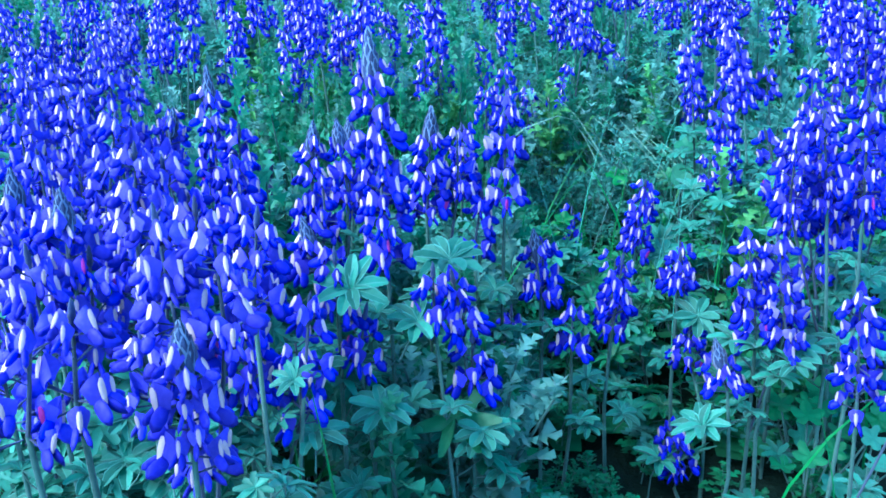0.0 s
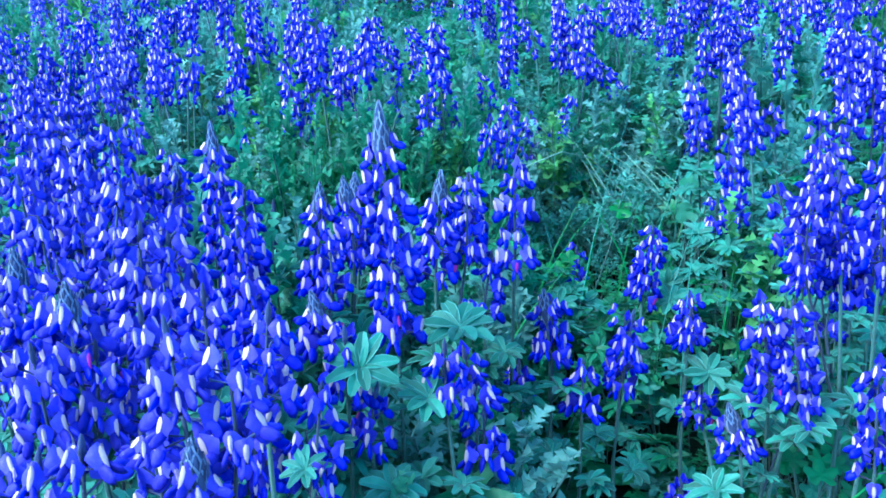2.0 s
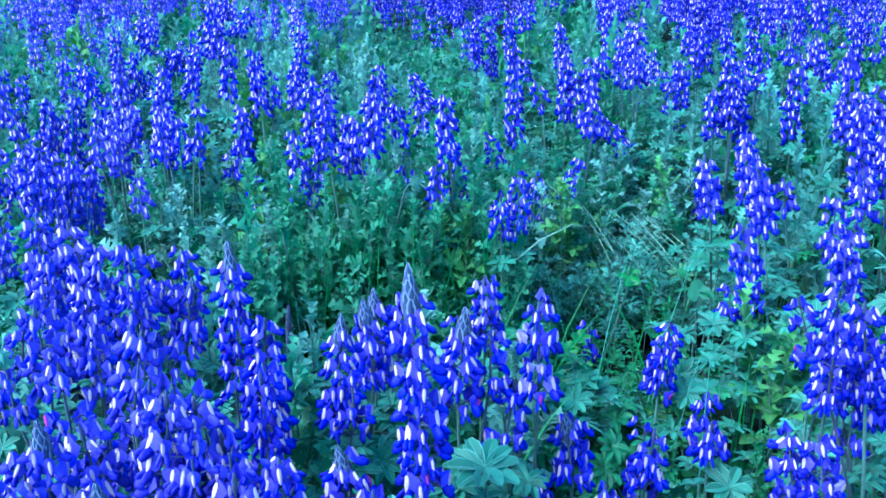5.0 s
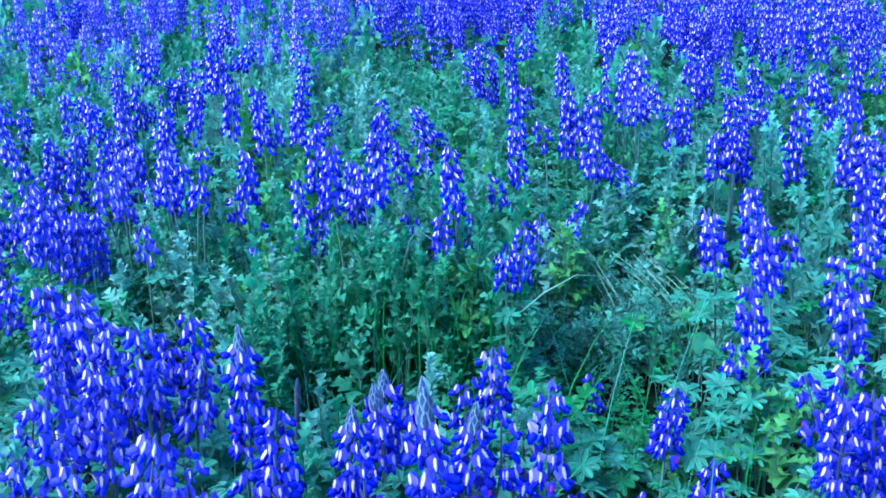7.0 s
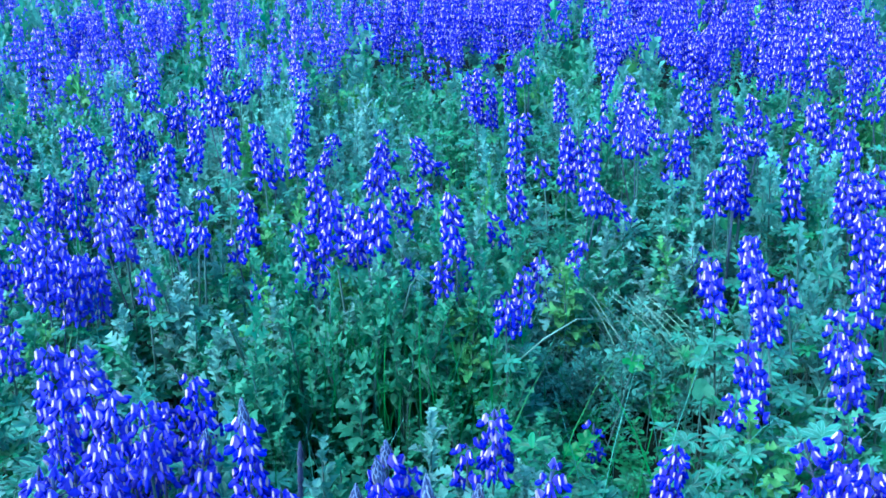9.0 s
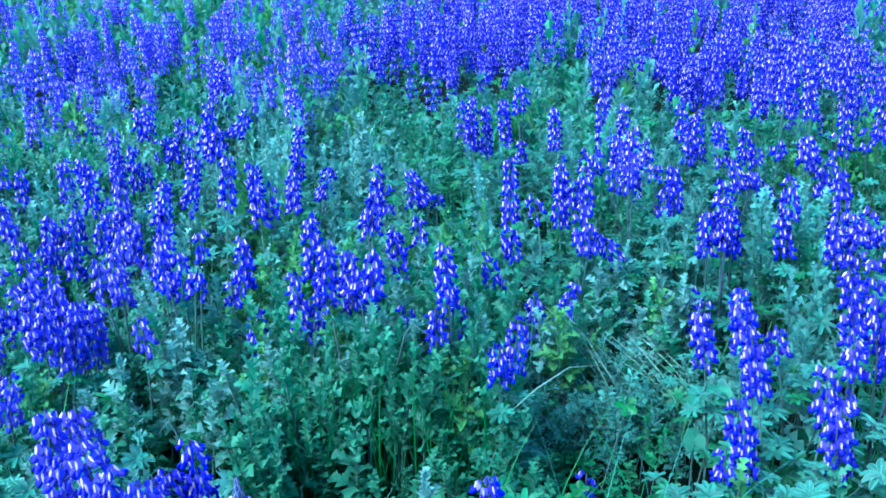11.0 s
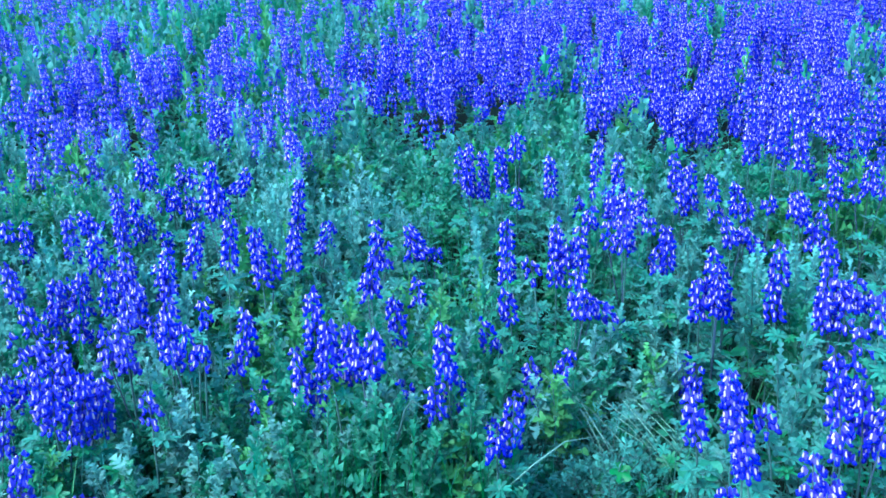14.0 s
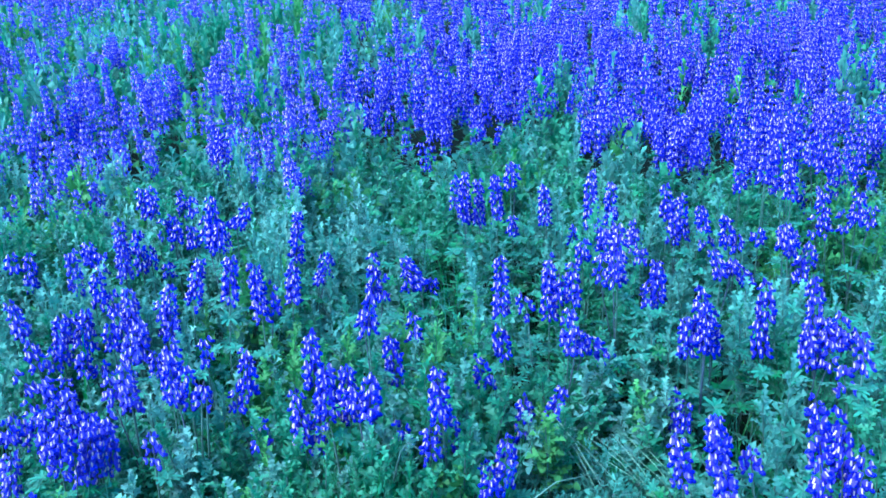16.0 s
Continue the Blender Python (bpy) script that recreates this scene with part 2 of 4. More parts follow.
def whorls(length, seed, budded=False, gap=0.024, detail=1):
    """Yaw, tilt, size and height of every floret up a spike of that length."""
    r = np.random.default_rng(seed)
    top = max(0.02, length - bud_length(length) if budded else length * 0.95 - 0.017)
    n = max(2, int(round(top / gap)))
    out = []
    for i in range(n):
        f = i / max(1, n - 1)
        count = int(7.4 - 2.0 * f + r.uniform(0, 1)) if detail else 5
        off = r.uniform(0, 6.28)
        for j in range(count):
            if r.uniform() < 0.06:
                continue
            out.append((off + 6.283 * j / count + r.normal(0, 0.2), 0.06 - 0.30 * f ** 2 + r.normal(0, 0.24),
                        (0.90 - 0.12 * f ** 3) * r.uniform(0.74, 1.14), top * f + r.normal(0, 0.0075 if detail else 0.003), f))
    return np.array(out)


def bud_shape(seed):
    """A cone of hairy unopened buds, one unit high, as one knobbly skin."""
    sides, rings = 9, 8
    s = Shape()
    verts = []
    for i in range(rings):
        f = i / (rings - 1)
        for j in range(sides):
            a = 2 * math.pi * j / sides
            knob = abs(math.sin(3.5 * a + 9.0 * f + seed)) ** 0.7
            saw = (f * 6 + a * 0.6) % 1.0
            rad = (0.06 + 0.9 * (f + 0.05) ** 0.5 * (1 - f) ** 0.8) * (0.17 + 0.13 * knob * (1 - 0.5 * saw)) * (1.0 if i else 0.3)
            verts.append((rad * math.cos(a), rad * math.sin(a), f))
    faces = [(i * sides + j, i * sides + (j + 1) % sides, (i + 1) * sides + (j + 1) % sides, (i + 1) * sides + j) for i in range(rings - 1) for j in range(sides)]
    return s.add(verts, faces)


def bud_scale():
    """One unopened bud along z: a dark pointed scale that bulges towards x, edged with silvery hairs."""
    s = Shape()
    rows = ((0.0, 0.0014, 0.0006), (0.006, 0.0038, 0.0028), (0.012, 0.0032, 0.0030), (0.019, 0.0003, 0.0014))
    verts = []
    for z, wide, out in rows:
        verts += [(0.0, -wide, z), (out, 0, z), (0.0, wide, z)]
    s.add(verts, [(3 * i + j, 3 * i + 1 + j, 3 * i + 4 + j, 3 * i + 3 + j) for i in range(3) for j in range(2)], 0)
    for sgn in (-1, 1):
        edge = []
        for z, wide, out in rows:
            edge += [(0.0006, sgn * wide * 0.8, z), (0.0004, sgn * (wide + 0.0011), z + 0.0008)]
        s.add(edge, [(2 * i, 2 * i + 1, 2 * i + 3, 2 * i + 2) for i in range(3)], 1)
    return s


# ---- leaves ----
def leaflet(length, width, detail, fold=0.25, droop=0.3):
    """One leaflet along x from the origin, folded along its midrib; the nearest kind has a pale hairy rim and rib."""
    s = Shape()
    outline = {2: (0.22, 0.62, 0.95, 1.0, 0.5), 1: (0.25, 0.95, 0.6), 0: (0.35, 0.85)}[detail]
    n = len(outline) - 1
    cross = (-1, -0.88, -0.05, 0.05, 0.88, 1) if detail == 2 else (-1, 0, 1)
    slots = (2, 0, 2, 0, 2) if detail == 2 else (0, 0)
    k = len(cross)
    verts = []
    for i in range(n + 1):
        t = i / n
        w = width * outline[i] * 0.5
        x, z = length * t, -droop * length * t * t
        verts += [(x - 0.1 * w * abs(c), c * w, z + fold * w * abs(c)) for c in cross]
    for m in range(3):
        faces = [(i * k + j, (i + 1) * k + j, (i + 1) * k + j + 1, i * k + j + 1) for i in range(n) for j in range(k - 1) if slots[j] == m]
        if faces:
            s.add(verts, faces, m)
    used = sorted({q for f in s.f for q in f})
    index = {q: p for p, q in enumerate(used)}
    s.v, s.f = [s.v[q] for q in used], [tuple(index[q] for q in f) for f in s.f]
    return s


def palmate(seed, detail, petiole=0.05, size=0.042, count=9, lift=25, droop=0.3):
    """Petiole from the origin along x and up, then a wheel of leaflets."""
    r = np.random.default_rng(seed)
    s = Shape()
    hub = Vector((petiole * 0.85, 0, petiole * 0.55))
    if detail:
        s.join(tube([(0, 0, 0), (petiole * 0.5, 0, petiole * 0.22), hub], [0.0014, 0.0012, 0.001], 3), slot=1)
    for i in range(count):
        a = -160 + 320 * i / (count - 1) + r.normal(0, 4)
        lf = leaflet(size * r.uniform(0.88, 1.1) * (1 - 0.15 * abs(a) / 160), size * 0.40, detail, 0.65, droop + r.normal(0, 0.06))
        s.join(lf, Matrix.Translation(hub) @ pose(0, 0, 0, 0, 14, 0) @ pose(0, 0, 0, 0, 0, a) @ pose(0, 0, 0, 0, -lift + r.normal(0, 6), 0))
    return s


def lobed(seed, length=0.05, pairs=6):
    """A drooping pinnate leaf with small curled lobes, along x."""
    r = np.random.default_rng(seed)
    s = Shape()

    def spine(t):
        return Vector((length * t * (1 - 0.15 * t), 0, length * (0.75 * t - 1.05 * t * t)))
    s.add([spine(0) + Vector((0, -0.0012, 0)), spine(0.5) + Vector((0, -0.001, 0)), spine(1), spine(0.5) + Vector((0, 0.001, 0)), spine(0) + Vector((0, 0.0012, 0))],
          [(0, 1, 3, 4), (1, 2, 3)], 0)
    for i in range(pairs):
        t = 0.15 + 0.85 * i / pairs
        reach = length * 0.42 * math.sin(math.pi * (0.22 + 0.7 * t)) * r.uniform(0.75, 1.25)
        wide = reach * 0.17
        for sgn in (-1, 1):
            m = Matrix.Translation(spine(t)) @ pose(0, 0, 0, r.uniform(-35, 35), r.uniform(-40, 15), sgn * r.uniform(40, 70))
            tip = Vector((reach, 0, -0.25 * reach))
            pts = [Vector((0, 0, 0)), Vector((reach * 0.62, -wide, 0.06 * reach)), tip, Vector((reach * 0.62, wide, 0.06 * reach))]
            s.add([m @ p for p in pts], [(0, 1, 2, 3)], 0)
    return s


def weed(seed, height=0.16):
    """An upright shoot with curled lobed leaves up its stalk, from the origin."""
    r = np.random.default_rng(seed)
    s = Shape()
    bow = r.normal(0, 0.02, 2)
    s.join(tube([(bow[0] * t * t, bow[1] * t * t, height * t) for t in (0, 0.5, 1)], [0.0024, 0.002, 0.001], 4), slot=1)
    for i in range(9):
        t = 0.2 + 0.8 * i / 8
        lf = lobed(seed * 20 + i, 0.078 * (1.1 - 0.55 * t) * r.uniform(0.85, 1.2), 5)
        s.join(lf, Matrix.Translation((bow[0] * t * t, bow[1] * t * t, height * t)) @ pose(0, 0, 0, r.uniform(-20, 20), -18 - 34 * t + r.uniform(-12, 12), 137.5 * i + r.uniform(-25, 25)))
    return s


def blade(length, width, bend, n=5):
    """A grass blade that rises along z and bends over towards x."""
    s = Shape()
    verts = []
    for i in range(n + 1):
        t = i / n
        a = bend * t
        w = width * (1 - t ** 2.2) * (0.6 + 0.8 * t * (1 - t)) + 0.0003
        x, z = length * (1 - math.cos(a)) / bend, length * math.sin(a) / bend
        verts += [(x, -w / 2, z), (x + w * 0.18, 0, z), (x, w / 2, z)]
    faces = []
    for i in range(n):
        k = 3 * i
        faces += [(k, k + 3, k + 4, k + 1), (k + 1, k + 4, k + 5, k + 2)]
    return s.add(verts, faces, 0)


PALMATE = [[palmate(10 * d + i, d, 0.045, 0.036, 9 + i % 2, 10 + 16 * (i % 3), 0.15 + 0.22 * (i % 3)) for i in range(6)] for d in range(3)]
WEED = [weed(60 + i, 0.13 + 0.02 * i) for i in range(5)]


def ragged(seed, length, width, detail=1):
    """A curling leaf along x with blunt ragged lobes, folded along its midrib."""
    r = np.random.default_rng(seed)
    s = Shape()
    rows = (((0.0, 0.15), (0.55, 0.9), (1.0, 0.1)), ((0.0, 0.12), (0.26, 0.80), (0.38, 0.44), (0.60, 1.0), (0.74, 0.56), (1.0, 0.16)),
            ((0.0, 0.10), (0.18, 0.7), (0.28, 0.40), (0.42, 1.0), (0.53, 0.48), (0.68, 0.95), (0.78, 0.5), (0.90, 0.6), (1.0, 0.12)))[detail]
    rise, fall, twist = r.uniform(0.25, 0.5), r.uniform(0.5, 1.1), r.normal(0, 0.25)
    across = (-1, 0, 1) if detail else (-1, 1)
    k = len(across)
    verts = []
    for t, w in rows:
        x, z = length * (t - 0.22 * t * t * fall), length * (rise * t - fall * 0.75 * t * t)
        for c in across:
            q = c * w * width * 0.5 * r.uniform(0.75, 1.25)
            verts.append((x + 0.05 * length * abs(c) * (w > 0.5), q, z + abs(q) * r.uniform(-0.1, 0.7) + q * twist))
    n = len(rows) - 1
    faces = [(k * i + j, k * i + k + j, k * i + k + 1 + j, k * i + 1 + j) for i in range(n) for j in range(k - 1)]
    return s.add(verts, faces)


def crisped(seed, length, detail=1):
    """A drooping leaf along x whose blade is cut into blunt curled lobes, swept forward."""
    r = np.random.default_rng(seed)
    s = Shape()
    fall, roll = r.uniform(0.35, 1.0), r.normal(0, 0.3)
    pairs = (1, 3, 4)[detail]
    rows = [(0.0, 0.10, False)]
    for i in range(pairs):
        t = 0.20 + 0.62 * i / (pairs - 1) if pairs > 1 else 0.55
        wide = (1.0 - 0.9 * abs(t - 0.45)) * r.uniform(0.8, 1.2)
        rows += [(t - 0.30 / pairs, 0.16, False), (t, wide, True)] + ([(t + 0.05, 0.8 * wide, True)] if detail == 2 else [])
    rows.append((1.0, 0.10, False))
    verts = []
    for t, w, tip in rows:
        x, z = length * (t - 0.25 * fall * t * t), length * (0.42 * t - 0.85 * fall * t * t)
        for c in (-1, 0, 1):
            q = c * w * length * 0.27
            curl = r.uniform(-0.5, 0.9) if tip else 0.3
            verts.append((x + abs(q) * (0.55 if tip else 0.0), q + roll * length * 0.25 * t * t, z + abs(q) * curl))
    s.add(verts, [(3 * i + j, 3 * i + 3 + j, 3 * i + 4 + j, 3 * i + 1 + j) for i in range(len(rows) - 1) for j in range(2)])
    return s


WEED_TALL = 0.40


def weed_frame(seed, leaves):
    """Bow of the stalk and the seat of each leaf up a weed 0.40 m high."""
    r = np.random.default_rng(seed)
    bow = r.normal(0, 0.03, 2)
    seats = []
    for i in range(leaves):
        t = 0.48 + 0.52 * (i / (leaves - 1)) ** 0.85
        size = 0.072 * (1.2 - 0.66 * t ** 2) * r.uniform(0.8, 1.25)
        seats.append((size, Matrix.Translation((bow[0] * t * t, bow[1] * t * t, WEED_TALL * t))
                      @ pose(0, 0, 0, r.uniform(-30, 30), -22 - 50 * t ** 2 + r.uniform(-20, 20), 137.5 * i + r.uniform(-25, 25))))
    return bow, seats


def stalk_points(bow):
    return [(bow[0] * t * t, bow[1] * t * t, WEED_TALL * t) for t in (0, 0.5, 1)]


def tall_weed_shape(seed, leaves, detail):
    bow, seats = weed_frame(seed, leaves)
    s = Shape()
    if detail:
        s.join(tube(stalk_points(bow), [0.0030, 0.0026, 0.0012], 3), slot=1)
    for i, (size, m) in enumerate(seats):
        s.join(crisped(seed * 30 + i, size * (1.0 if detail else 1.5), detail), m)
    return s


TALL_WEED = [tall_weed_shape(300 + i, 16 + i % 3, 1) for i in range(6)]
FAR_WEED = [tall_weed_shape(400 + i, 14, 0) for i in range(5)]


# ---- the lie of the land ----
def bumps(x, y, scale, seed=0.0):
    return noise.noise(Vector((x * scale + seed, y * scale - seed, seed)))


HOLLOWS = [(0.24, 1.16, 0.27, 0.22, 0.30), (0.34, 1.97, 0.25, 0.26, 0.27), (-0.20, 1.78, 0.27, 0.27, 0.26), (-0.62, 2.02, 0.16, 0.20, 0.18),
           (0.48, 1.10, 0.26, 0.30, 0.28), (0.05, 4.05, 0.50, 0.25, 0.10), (-0.20, 4.50, 0.30, 0.20, 0.12), (-1.40, 5.00, 0.40, 0.20, 0.15),
           (0.38, 2.30, 0.18, 0.14, 0.12), (-0.15, 2.22, 0.24, 0.12, -0.10), (0.20, 3.05, 0.25, 0.15, -0.05), (0.40, 4.7, 0.30, 0.18, -0.08), (-0.45, 4.0, 0.2, 0.15, -0.08)]


def canopy(x, y):
    """Height of the leafy canopy over the ground: just under the flowers where lupins stand, with dips and tufts."""
    total, weight = 0.0, 0.35
    h = 0.38 + 0.016 * min(y, 8)
    total = h * weight
    if y < 4.4 and plants:
        known = PLANT_ARRAY[0]
        w = np.exp(-((known[:, 0] - x) ** 2 + (known[:, 1] - y) ** 2) / 0.016)
        total, weight = total + float((w * (known[:, 2] - 0.02)).sum()), weight + float(w.sum())
    h = total / weight + 0.05 * bumps(x, y, 2.6, 3.1) + 0.07 * bumps(x, y, 6.0, 8.2) - 0.5 * max(0.0, 1.05 - y) * (1.0 if x > -0.1 else 0.3)
    for cx, cy, rx, ry, deep in HOLLOWS:
        h -= deep * math.exp(-((x - cx) / rx) ** 2 - ((y - cy) / ry) ** 2)
    return max(0.07, h)


def cover(x, y):
    """Chance that a leaf stands at a place: thin in the hollows."""
    bare = max(math.exp(-((x - cx) / rx) ** 2 - ((y - cy) / ry) ** 2) * min(1.0, deep / 0.25) for cx, cy, rx, ry, deep in HOLLOWS[:5])
    return (1.0 - bare) ** 2


# front edge of the dense drift from west to east, and the weedy gaps in it (place, half width, half depth)
EDGE = [(-2.6, 4.5), (-1.81, 4.28), (-1.57, 4.25), (-1.5, 4.52), (-1.45, 4.92), (-1.12, 4.77), (-1.01, 4.45), (-0.56, 3.94), (-0.54, 4.58), (-0.50, 5.37), (-0.37, 5.07), (-0.22, 5.31),
        (-0.01, 4.66), (0.26, 5.03), (0.53, 5.25), (0.74, 5.35), (0.77, 4.59), (0.95, 4.85), (1.01, 4.39), (1.27, 4.2), (1.31, 3.93), (1.44, 3.75), (1.65, 3.88), (2.4, 4.0)]
GAPS_WEST = [(-2.63, 6.7, 0.15, 0.8), (-2.43, 5.8, 0.16, 0.8), (-3.1, 10.3, 0.3, 1.5), (-2.7, 9.8, 0.2, 1.4), (-2.11, 6.9, 0.12, 0.7), (-2.0, 9.2, 0.22, 1.4), (-1.87, 7.6, 0.17, 0.7), (-1.86, 6.55, 0.12, 0.3),
             (-1.28, 9.5, 0.22, 1.3), (-0.77, 6.8, 0.2, 0.55), (-0.48, 7.3, 0.25, 0.9), (-0.32, 9.5, 0.18, 1.3), (-0.71, 7.6, 0.17, 0.9), (-0.92, 5.4, 0.07, 0.3), (-1.34, 5.5, 0.12, 0.3), (-0.1, 7.1, 0.08, 0.5),
             (-2.6, 8.4, 0.13, 1.1), (-1.9, 10.0, 0.18, 0.9), (-1.26, 7.1, 0.11, 0.6), (-3.8, 8.5, 0.4, 0.9)]
GAPS_EAST = [(0.39, 7.75, 0.1, 0.5), (2.0, 8.4, 0.09, 1.0), (2.38, 8.2, 0.17, 0.7), (2.05, 7.2, 0.1, 0.4), (1.72, 8.0, 0.15, 0.5), (3.4, 9.3, 0.25, 1.0), (2.51, 7.55, 0.1, 0.7), (1.0, 5.8, 0.08, 0.35),
             (1.46, 5.75, 0.07, 0.4), (1.64, 5.85, 0.13, 0.18), (1.79, 5.45, 0.05, 0.45), (2.15, 5.65, 0.1, 0.25), (2.83, 6.6, 0.07, 0.4), (2.43, 5.45, 0.09, 0.25), (2.26, 4.85, 0.1, 0.4), (3.22, 6.8, 0.13, 0.6),
             (0.84, 5.9, 0.1, 0.4), (0.59, 4.97, 0.13, 0.5), (0.94, 8.6, 0.18, 0.45)]


def edge_of_drift(x):
    return float(np.interp(x, [a for a, _ in EDGE], [b for _, b in EDGE]))


def drift(x, y):
    """How thickly the lupins flower at a place, 0 to 1."""
    if y < edge_of_drift(x) + 0.08 * bumps(x, y, 5.0, 5.0):
        return 0.0
    gap = min(((x - cx) / rx) ** 2 + ((y - cy) / ry) ** 2 for cx, cy, rx, ry in (GAPS_WEST if x < 0.15 else GAPS_EAST))
    if gap + 0.5 * bumps(x, y, 6.0, 21.0) < 1.0:
        return 0.05
    clump = bumps(x, y, 3.4, 57.0) + 0.5 * bumps(x, y, 7.0, 31.0)
    thick = 0.36 if x < -0.25 - 0.1 * (y - 5) else 0.75
    return min(1.0, max(0.12, thick + 2.2 * clump))


def western(x, y):
    """The part of the drift with petals paled to stand for haze, and more weeds."""
    return x < -0.35 - 0.12 * (y - 5) + 0.25 * bumps(x, y, 2.0, 77.0)


# ---- ground ----
def build_ground():
    n = 90
    u = np.linspace(-1, 1, n)
    xs, ys = 400 * np.sinh(5.5 * u) / np.sinh(5.5), 3 + 400 * np.sinh(5.5 * u) / np.sinh(5.5)
    s = Shape()
    verts = [(x, y, 0.012 * bumps(x, y, 3.0, 1.0) if abs(x) < 30 and abs(y) < 30 else 0.0) for y in ys for x in xs]
    faces = [(j * n + i, j * n + i + 1, (j + 1) * n + i + 1, (j + 1) * n + i) for j in range(n - 1) for i in range(n - 1)]
    s.add(verts, faces)
    return tagged(new("ground", shape_mesh("ground", s, [soil_material()])), "near-black soil under a flowering meadow", "ground", kind="structure")


build_ground()


# ---- lupin plants ----
def part(name, data, parent, at=None, label=""):
    ob = new(name, data)
    ob.parent = parent
    if at is not None:
        ob.matrix_basis = at
    if label:
        ob["label"] = label
    return ob


LEAF_MESH = {d: [shape_mesh("leaf", p, [M_LEAF, M_STEM, M_RIM]) for p in PALMATE[d]] for d in (1, 2)}
FLORET_MESH = shape_mesh("floret", FLORET[2], PETALS)
FLORET_WEST_MESH = shape_mesh("floret", FLORET[2], PETALS_HAZED)
FLORET_RED_MESH = shape_mesh("floret_faded", FLORET_RED, PETALS)
FLORET_PALE_MESH = shape_mesh("floret_pale", FLORET[2], [M_PALE, M_WING, M_WHITE, M_BUD, M_RED, M_STALK])
BUD_PIECE = shape_mesh("bud", bud_scale(), [M_BUD, M_HAIR])
BUD_MESH = [shape_mesh("bud_tip", bud_shape(i), [M_BUD]) for i in range(3)]
plants, PLANT_ARRAY = [], []


def lupin(x, y, low, length, lean=0.0, bud=0):
    """A lupin whose flowers start at height low over (x, y) and go up by length; bud 1: a hairy tip of buds, 2: buds alone."""
    k = len(plants)
    r = np.random.default_rng(1000 + k)
    # Lupins on the left get the petals lightened for haze.
    near, west = y < 1.62, x < -0.30 * y
    petals = PETALS_HAZED if west else PETALS
    bx, by = x - lean * 0.6 + r.normal(0, 0.012), y + r.normal(0, 0.015)
    size = "tall" if low + length > 0.6 else "short" if low + length < 0.45 else "knee-high"
    tip = ", silvery bud tip" if bud == 1 else ""
    label = "lupin with faded whitish flowers beside fresh blue ones" if bud == 3 else "budding silvery lupin not yet in flower" if bud == 2 else "%s %s lupin with white-blotched flowers%s, grey-green leaves" % (size, "haze-paled blue" if west else "blue", tip)
    plant = tagged(new("lupin"), label, "lupin", "lupins in the meadow")
    plant.location = (bx, by, 0)
    foot = Vector((x - bx, y - by, low))
    axis = Vector((lean, r.normal(0, 0.006), length)).normalized()
    head = foot + axis * length
    mid = Vector((foot.x * 0.35 + r.normal(0, 0.008), foot.y * 0.35 + r.normal(0, 0.008), low * 0.5))
    part("stem", shape_mesh("stem", tube([(0, 0, -0.01), mid * 0.5, mid, (mid + foot) * 0.5 + Vector((0, 0, 0.01)), foot],
                                         [0.0032, 0.003, 0.0027, 0.0024, 0.0022], 5), [M_STEM]), plant)
    at = Matrix.Translation(foot) @ axis.to_track_quat("Z", "Y").to_matrix().to_4x4()
    rachis = tube([(0, 0, 0), (0, 0, length * 0.5), (0, 0, length - bud_length(length) if bud == 1 else length * 0.95)], [0.0019, 0.0016, 0.0010], 5, 5)
    w = whorls(length, 2000 + k, bud in (1, 2), 0.0215 if near else 0.0190)
    if bud == 2:
        part("flower_spike", shape_mesh("flower_spike", rachis, PETALS), plant, at)
        for j in range(3):
            part("bud_tip", BUD_MESH[j], plant, at @ Matrix.Translation((0, 0, length * (0.1 + 0.28 * j))) @ Matrix.Diagonal((0.045, 0.045, length * 0.40, 1)))
    elif near:
        spike = part("flower_spike", shape_mesh("flower_spike", rachis, PETALS), plant, at)
        for yaw, tilt, size, z, f in w:
            m = Matrix.Translation(((0.015 - 0.004 * f) * math.cos(yaw), (0.015 - 0.004 * f) * math.sin(yaw), z)) @ pose(0, 0, 0, 0, math.degrees(tilt), math.degrees(yaw)) @ Matrix.Scale(size, 4)
            red = f < 0.25 and r.uniform() < 0.10
            pale = bud == 3 and r.uniform() < 0.3
            part("floret", FLORET_PALE_MESH if pale else FLORET_RED_MESH if red else FLORET_WEST_MESH if west else FLORET_MESH, spike, m, "fading floret with a magenta blotch" if red else "")
    else:
        soup = Soup()
        soup.stamp(rachis, np.eye(3)[None], np.zeros((1, 3)))
        soup.stamp(FLORET[1], turns_of(w[:, 0], w[:, 1], 0, w[:, 2]),
                   np.stack([(0.015 - 0.004 * w[:, 4]) * np.cos(w[:, 0]), (0.015 - 0.004 * w[:, 4]) * np.sin(w[:, 0]), w[:, 3]], 1))
        part("flower_spike", soup.mesh("flower_spike", petals), plant, at)
    if bud == 1:
        up = bud_length(length)
        core = part("bud_tip", BUD_MESH[k % 3], plant, at @ Matrix.Translation((0, 0, length - up)) @ Matrix.Diagonal((0.016, 0.016, up * 0.9, 1)), "dark hairy buds edged with silver")
        for j in range(26):
            f = j / 25
            rad = 0.0098 * (0.45 + 1.5 * f * (1 - f)) * (1 - 0.75 * f)
            m = Matrix.Diagonal((1 / 0.016, 1 / 0.016, 1 / (up * 0.9), 1)) @ Matrix.Translation((rad * math.cos(2.4 * j), rad * math.sin(2.4 * j), up * (-0.05 + 0.76 * f))) \
                @ pose(0, 0, 0, 0, 16 - 22 * f, math.degrees(2.4 * j)) @ Matrix.Scale(1.15 - 0.3 * f, 4)
            part("bud", BUD_PIECE, core, m)
    elif bud in (0, 3):
